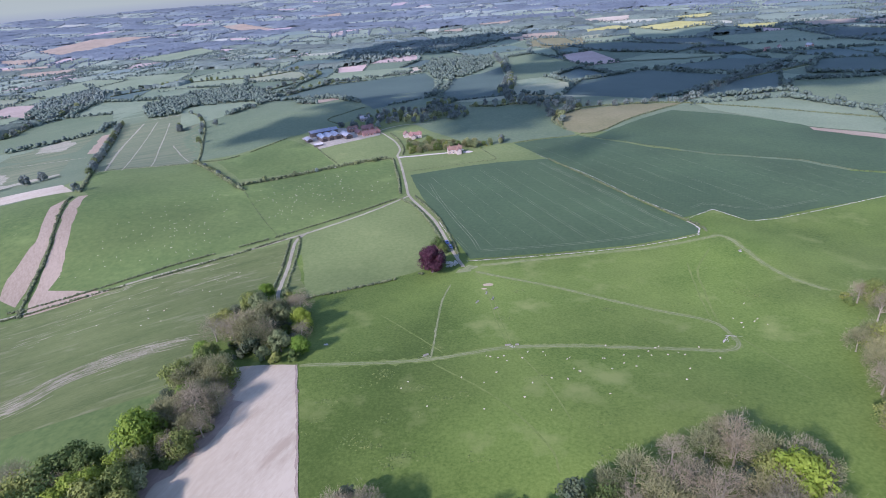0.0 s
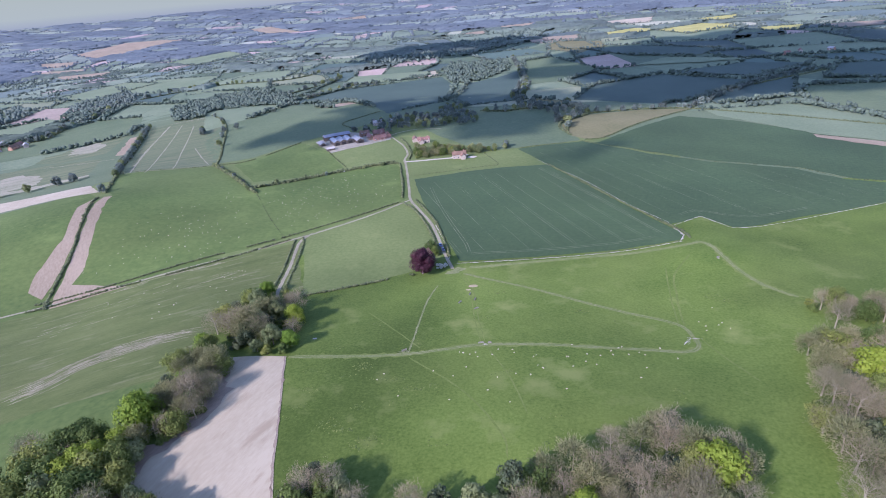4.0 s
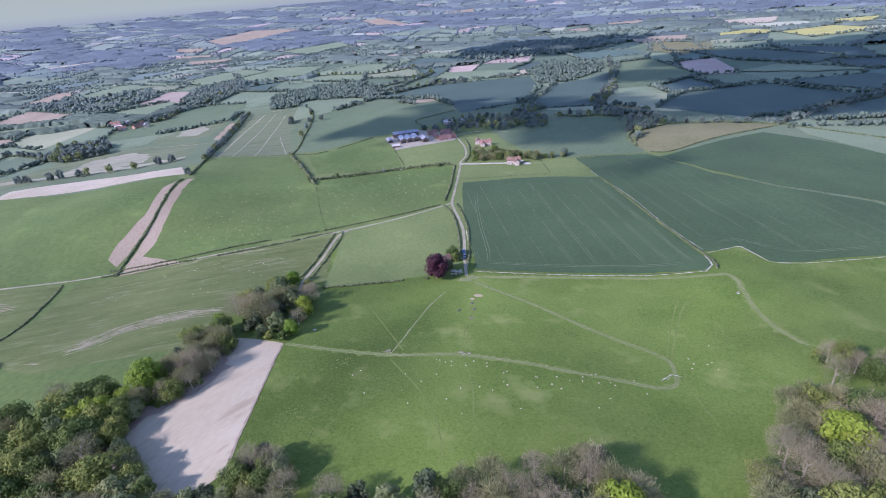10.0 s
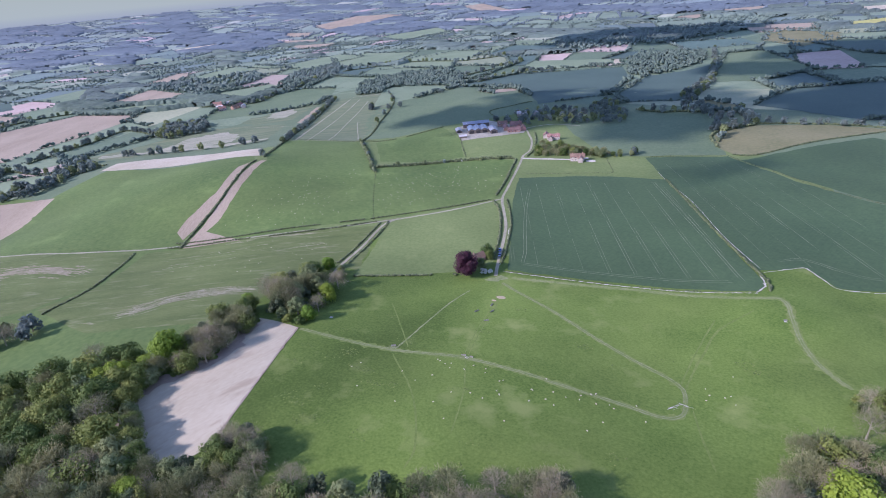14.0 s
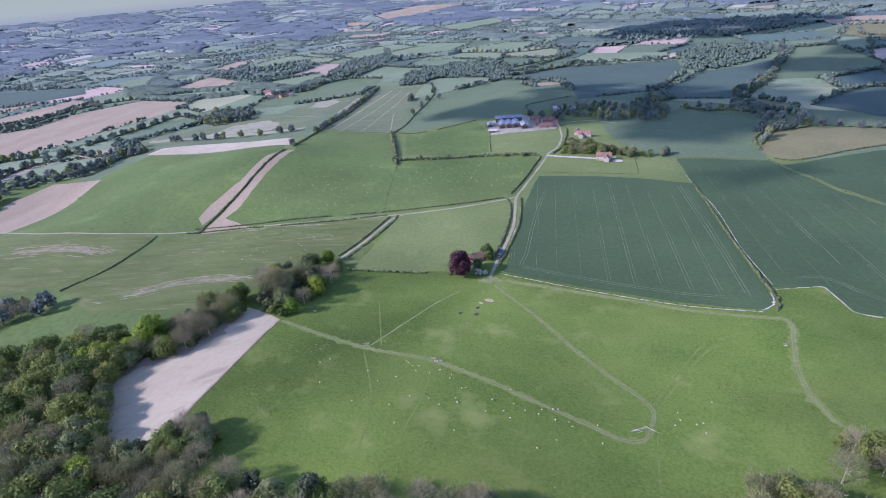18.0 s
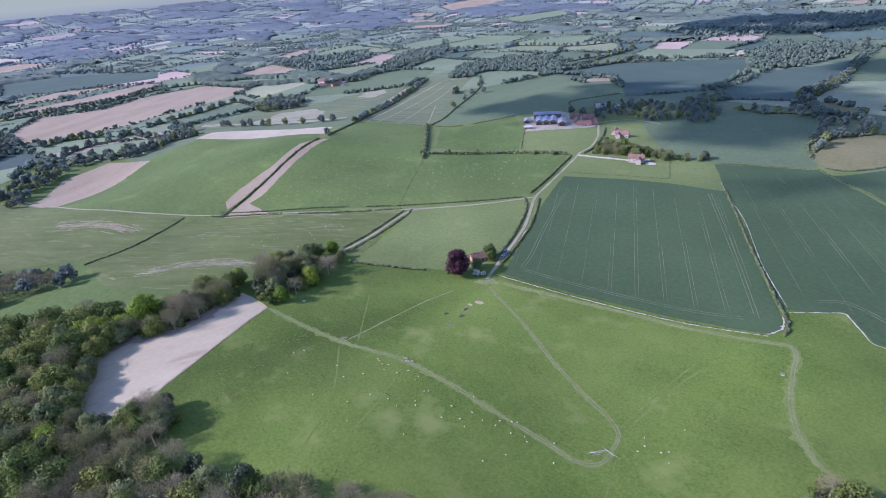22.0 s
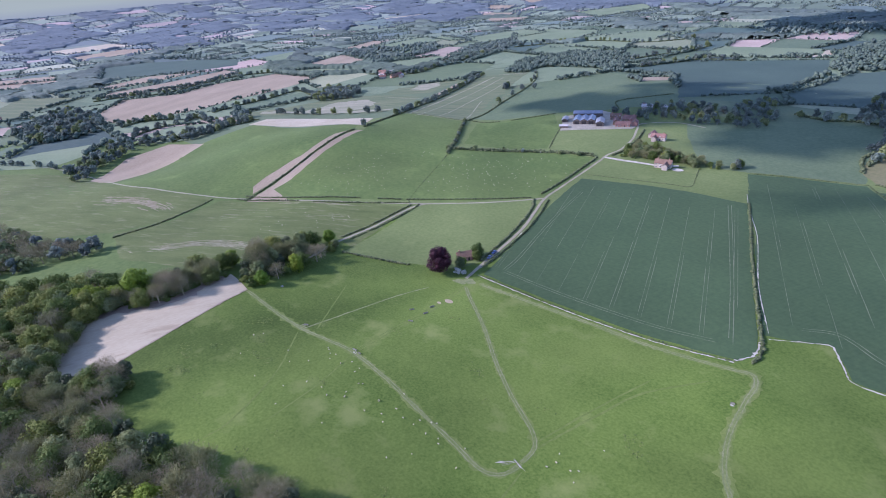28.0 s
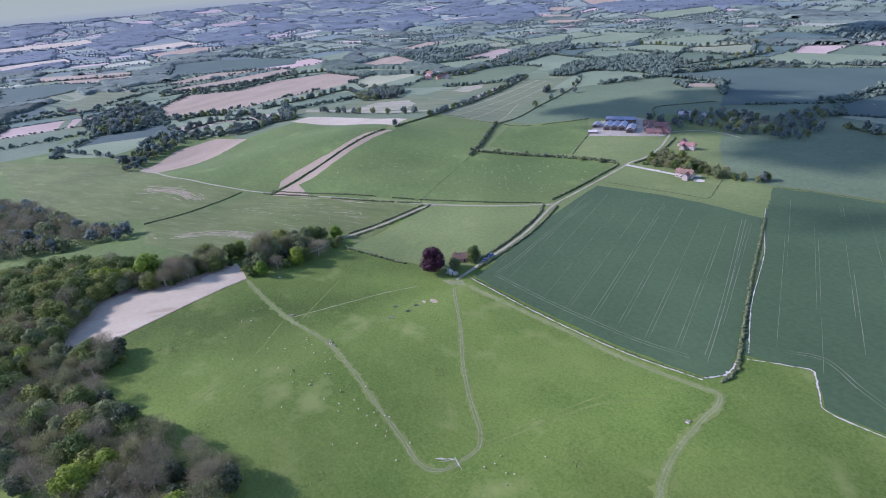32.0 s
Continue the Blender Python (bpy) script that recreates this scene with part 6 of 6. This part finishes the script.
barn(-168, 305, 30, 5, 1, 9, 2.6, 1.2, M_SHEET_GREY, "low grey open shed at the yard's edge")
house(-121, 363, 24, 7, 3.6, 4.6, 3.2, M_BRICK, M_TILE, "red brick farmhouse with a clay tile roof", 2, (3, 4, 4.2))
house(-116, 341.5, 28, 7.5, 3.0, 3.2, 2.6, M_BRICK, M_TILE, "long low red-tiled farm building", 0, rows=1)
house(-129.5, 350, 118, 8, 3.0, 3.4, 2.6, M_BRICK, M_TILE, "red-tiled brick stable range", 0, rows=1)
house(-108, 353, 112, 5, 3.0, 3.6, 2.6, M_BRICK, M_TILE, "small red-tiled cottage at the farm", 1, rows=1)
house(-140, 366, 30, 6, 3.2, 4.0, 2.8, M_BRICK, M_TILE, "red brick farm cottage behind the barns", 1)
house(-134, 425, 20, 6, 3.2, 4.2, 2.8, M_RENDER, M_SHEET_GREY, "pale cottage among dark trees", 1)
house(-116, 432, 110, 5, 3.0, 3.8, 2.6, M_RENDER, M_SHEET_GREY, "pale outbuilding among dark trees", 0, rows=1)
house(-59, 314, 13, 6.8, 3.0, 4.2, 2.5, M_RENDER, M_TILE, "cream house with red tile roofs", 2, (-3, 3.2, 3.8))
house(-70, 322, 103, 5, 3.0, 3.4, 2.4, M_RENDER, M_TILE, "small red-tiled annexe beside the cream house", 0, rows=1)
house(-14, 239, 12, 6.8, 3.1, 4.6, 2.6, M_RENDER, M_TILE, "cream country house with a red tile roof", 2, (3, 3.2, 4.2))
house(-26.5, 11, 60, 4.5, 2.8, 3.0, 2.6, M_BRICK, M_TILE, "small brick cottage behind the copper beech", 1, rows=1)
for k, (hx, hy) in enumerate(HAMLETS):
    house(hx, hy, 20 + 37 * k, 7 + k % 3, 3.6, 4.6, 3.0, M_RENDER if k % 2 else M_BRICK, M_TILE if k % 3 else M_SHEET_GREY, "distant village house among trees", 1)
drape("gravel_circle", [(-1 + 5 * math.cos(a * 0.628), 239 + 4 * math.sin(a * 0.628)) for a in range(10)], M_CHALK, 0.27, 3, 0.2, "round pale gravel turning place", 71)

# ---- a parked car, troughs ----
M_CAR = surface("blue_car_paint", (0.10, 0.16, 0.30), (0.14, 0.20, 0.36), 1.0, 0.3, 0.3, 0, local=True)
M_TYRE = surface("tyre_rubber", (0.015, 0.015, 0.015), (0.03, 0.03, 0.03), 3.0, 0.5, 0.9, 0, local=True)
M_STEEL = surface("galvanised_steel", (0.200, 0.199, 0.160), (0.300, 0.296, 0.240), 2.0, 0.5, 0.6, 0.2, 0.02, local=True)


def prism(profile, half):
    """A side outline carried across the width."""
    n = len(profile)
    v = [(x, -half, z) for x, z in profile] + [(x, half, z) for x, z in profile]
    return v, [tuple(range(n)), tuple(range(2 * n - 1, n - 1, -1))] + [(i + n, (i + 1) % n + n, (i + 1) % n, i) for i in range(n)]


def car(x, y, turn, paint, label):
    root = new("car")
    root.matrix_basis = pose(x, y, lz(x, y) + 0.24, 0, 0, turn)
    v, f = prism([(-2.1, 0.35), (-2.15, 0.8), (-1.2, 0.95), (1.9, 0.95), (2.1, 0.7), (2.1, 0.35)], 0.88)
    part("body", mesh_of("body", v, f, paint), root)
    v, f = prism([(-1.15, 0.95), (-0.6, 1.42), (1.2, 1.45), (1.75, 0.95)], 0.78)
    part("cabin", mesh_of("cabin", v, f, M_PANE), root)
    v, f = prism([(-0.6, 1.43), (-0.5, 1.5), (1.1, 1.52), (1.2, 1.46)], 0.76)
    part("roof", mesh_of("roof", v, f, paint), root)
    for wx in (-1.3, 1.3):
        for wy in (-0.8, 0.8):
            v, f = tube([(wx, wy - 0.1, 0.32), (wx, wy + 0.1, 0.32)], [0.32, 0.32], 12)
            f += [tuple(range(11, -1, -1)), tuple(range(12, 24))]
            part("wheel", mesh_of("wheel", v, f, M_TYRE), root)
    return tagged(root, label, "car")


car(-17.5, 29, 106, M_CAR, "small dark blue car parked on the lane")
car(-15, 22, 107, surface("silver_blue_car_paint", (0.22, 0.26, 0.36), (0.28, 0.32, 0.42), 1.0, 0.3, 0.3, 0, local=True), "silver-blue car parked beside the lane hedge")


def trough(x, y, turn, length=2.4, label="galvanised water trough on trodden chalk"):
    root = new("trough")
    root.matrix_basis = pose(x, y, lz(x, y) + 0.1, 0, 0, turn)
    w, hh = 0.32, 0.5
    for nm, dims in (("side", (-length / 2, length / 2, -w, -w + 0.05, 0.08, hh)), ("side", (-length / 2, length / 2, w - 0.05, w, 0.08, hh)),
                     ("end", (-length / 2, -length / 2 + 0.05, -w + 0.05, w - 0.05, 0.08, hh)), ("end", (length / 2 - 0.05, length / 2, -w + 0.05, w - 0.05, 0.08, hh)),
                     ("base", (-length / 2 + 0.05, length / 2 - 0.05, -w + 0.05, w - 0.05, 0.08, 0.16))):
        boxed(nm, dims, M_STEEL, root)
    for ex in (-length / 2 + 0.2, length / 2 - 0.2):
        boxed("foot", (ex - 0.06, ex + 0.06, -w, w, -0.15, 0.08), M_STEEL, root)
    return tagged(root, label, "trough", "troughs on the pasture")


for tx, ty, ta, tl in ((12, -98, 8, 2.4), (16, -98, 8, 1.6), (-23, -104, 30, 2.4), (8, -51, 70, 2.4), (9, -62, 30, 2.4), (0, -54, 60, 2.4), (5, -44, 80, 2.4), (149, -12, 20, 1.6)):
    trough(tx, ty, ta, tl)

# ---- sheep ----
M_FLEECE = surface("sheep_fleece", (0.414, 0.387, 0.262), (0.558, 0.519, 0.367), 6.0, 1.5, 0.95, 0.6, 0.05, local=True, vary="object", amount=0.1)
M_FACE = surface("sheep_face", (0.30, 0.27, 0.23), (0.50, 0.46, 0.40), 5.0, 1.5, 0.9, 0, local=True)


def first_sheep():
    rng = np.random.default_rng(2)
    cen, rad = [], []
    for x in np.linspace(-0.42, 0.42, 5):
        for a in range(5):
            cen.append((x, 0.2 * math.cos(a * 1.257), 0.72 + 0.17 * math.sin(a * 1.257)))
            rad.append(0.24 - 0.14 * abs(x) ** 1.5 + rng.uniform(-0.02, 0.02))
    root = new("sheep", lumps("sheep", np.array(cen), np.array(rad), M_FLEECE, 3, 0.12, 1.0))
    v, f = tube([(0.52, 0, 0.86), (0.68, 0, 0.92), (0.86, 0, 0.80)], [0.13, 0.13, 0.07], 6)
    part("head", mesh_of("head", v, f + [(17, 16, 15, 14, 13, 12)], M_FACE), root)
    for x in (-0.36, 0.36):
        for y in (-0.15, 0.15):
            v, f = tube([(x, y, 0.55), (x, y, 0.0)], [0.06, 0.04], 5)
            part("leg", mesh_of("leg", v, f, M_FACE), root)
    return tagged(root, "white woolly sheep grazing on the grass", "sheep", "grazing sheep")


sheep_rng = random.Random(9)
SHEEP = []


def graze(x, y):
    m = pose(x, y, lz(x, y) + 0.09, 0, 0, sheep_rng.uniform(-3, 377))
    if SHEEP:
        ob = copy_thing(SHEEP[0], m)
    else:
        ob = first_sheep()
        ob.matrix_basis = m
    s = sheep_rng.uniform(0.44, 0.58)
    ob.scale = (s, s, s)
    SHEEP.append(ob)


def flock(poly, count, knots=4, spread=16, seed=1):
    rng = random.Random(seed)
    x0, y0 = np.min(poly, 0)
    x1, y1 = np.max(poly, 0)
    mids = [(rng.uniform(x0, x1), rng.uniform(y0, y1)) for _ in range(knots * 4)]
    mids = [m for m in mids if inside(poly, np.array([m[0]]), np.array([m[1]]))[0]][:knots]
    made = 0
    while made < count:
        m = rng.choice(mids)
        x, y = m[0] + rng.gauss(0, spread), m[1] + rng.gauss(0, spread)
        if inside(poly, np.array([x]), np.array([y]))[0]:
            graze(x, y)
            made += 1


flock([(-192, 161), (-115, 211), (-81, 218), (-62, 140), (-112, 76), (-140, 66), (-178, 122)], 120, 9, 26, 1)
flock([(-278, 31), (-260, 109), (-223, 155), (-200, 123), (-154, 51), (-186, 30), (-232, 5), (-271, 9)], 85, 9, 26, 2)
flock([(-40, -112), (-20, -106), (60, -102), (104, -104), (110, -112), (60, -140), (-10, -150), (-40, -150)], 28, 9, 26, 3)
flock([(-10, -108), (20, -103), (60, -100), (104, -103), (100, -112), (20, -112)], 18, 9, 14, 4)
flock([(-148, 19), (-135, -40), (-170, -70), (-229, -60), (-226, -26)], 20, 7, 24, 5)
flock([(110, -130), (125, -100), (140, -60), (125, -60), (100, -110)], 7, 3, 8, 6)

# tramlines in the wheat
tramlines(bpy.data.objects["field_crop_west"], CROP_W, 112.3, 14.6, 8.8, wear=0.3)
tramlines(bpy.data.objects["field_crop_east"], CROP_E, 113.8, 16.0, 15.7, wear=0.45, seed=5)

# rank tufts and thistles in the pasture
tuft_rng = np.random.default_rng(12)
tc, tr = [], []
for k in range(46):
    bx, by = (tuft_rng.uniform(-75, 150), tuft_rng.uniform(-185, -30)) if k % 3 else (tuft_rng.normal(-45, 22), tuft_rng.normal(-142, 16))
    for _ in range(tuft_rng.integers(8, 44)):
        x, y = bx + tuft_rng.normal(0, 2.4), by + tuft_rng.normal(0, 1.3)
        r = tuft_rng.uniform(0.12, 0.42)
        tc.append((x, y, lz(x, y) + r * 0.1))
        tr.append(r)
tc, tr = np.array(tc), np.array(tr)
ok = ~inside([(-107, -106), (-75, -110), (-52, -190), (-64, -207), (-110, -187)], tc[:, 0], tc[:, 1])
tagged(new("grass_tufts", lumps("grass_tufts", tc[ok], tr[ok], M_TUFT, 5, 0.4, 0.16)), "dark rank tufts scattered in the pasture", kind="stuff")

# headland wheel marks round the wheat
for pts in ([(4, 14), (46, 15), (96, 20), (130, 28)], [(4, 16), (46, 17), (96, 22), (129, 30)], [(132, 30), (120, 60), (104, 98), (64, 190)], [(130, 30), (118, 60), (102, 98), (62, 189)],
            [(2, 16), (-2, 34), (-14, 70), (-26, 110), (-36, 150)], [(4, 16), (0, 34), (-12, 70), (-24, 110), (-34, 150)]):
    ribbon("headland_track", pts, 0.35, M_TRAM, 0.18, 3, 0.3, parent=bpy.data.objects["field_crop_west"], seed=len(pts), ends=0.4)
for pts in ([(150, 62), (164, 68), (182, 58), (200, 54), (240, 66)], [(150, 64), (164, 70), (183, 60), (200, 56), (240, 68)]):
    ribbon("headland_track", pts, 0.35, M_TRAM, 0.18, 3, 0.3, parent=bpy.data.objects["field_crop_east"], seed=3, ends=0.4)
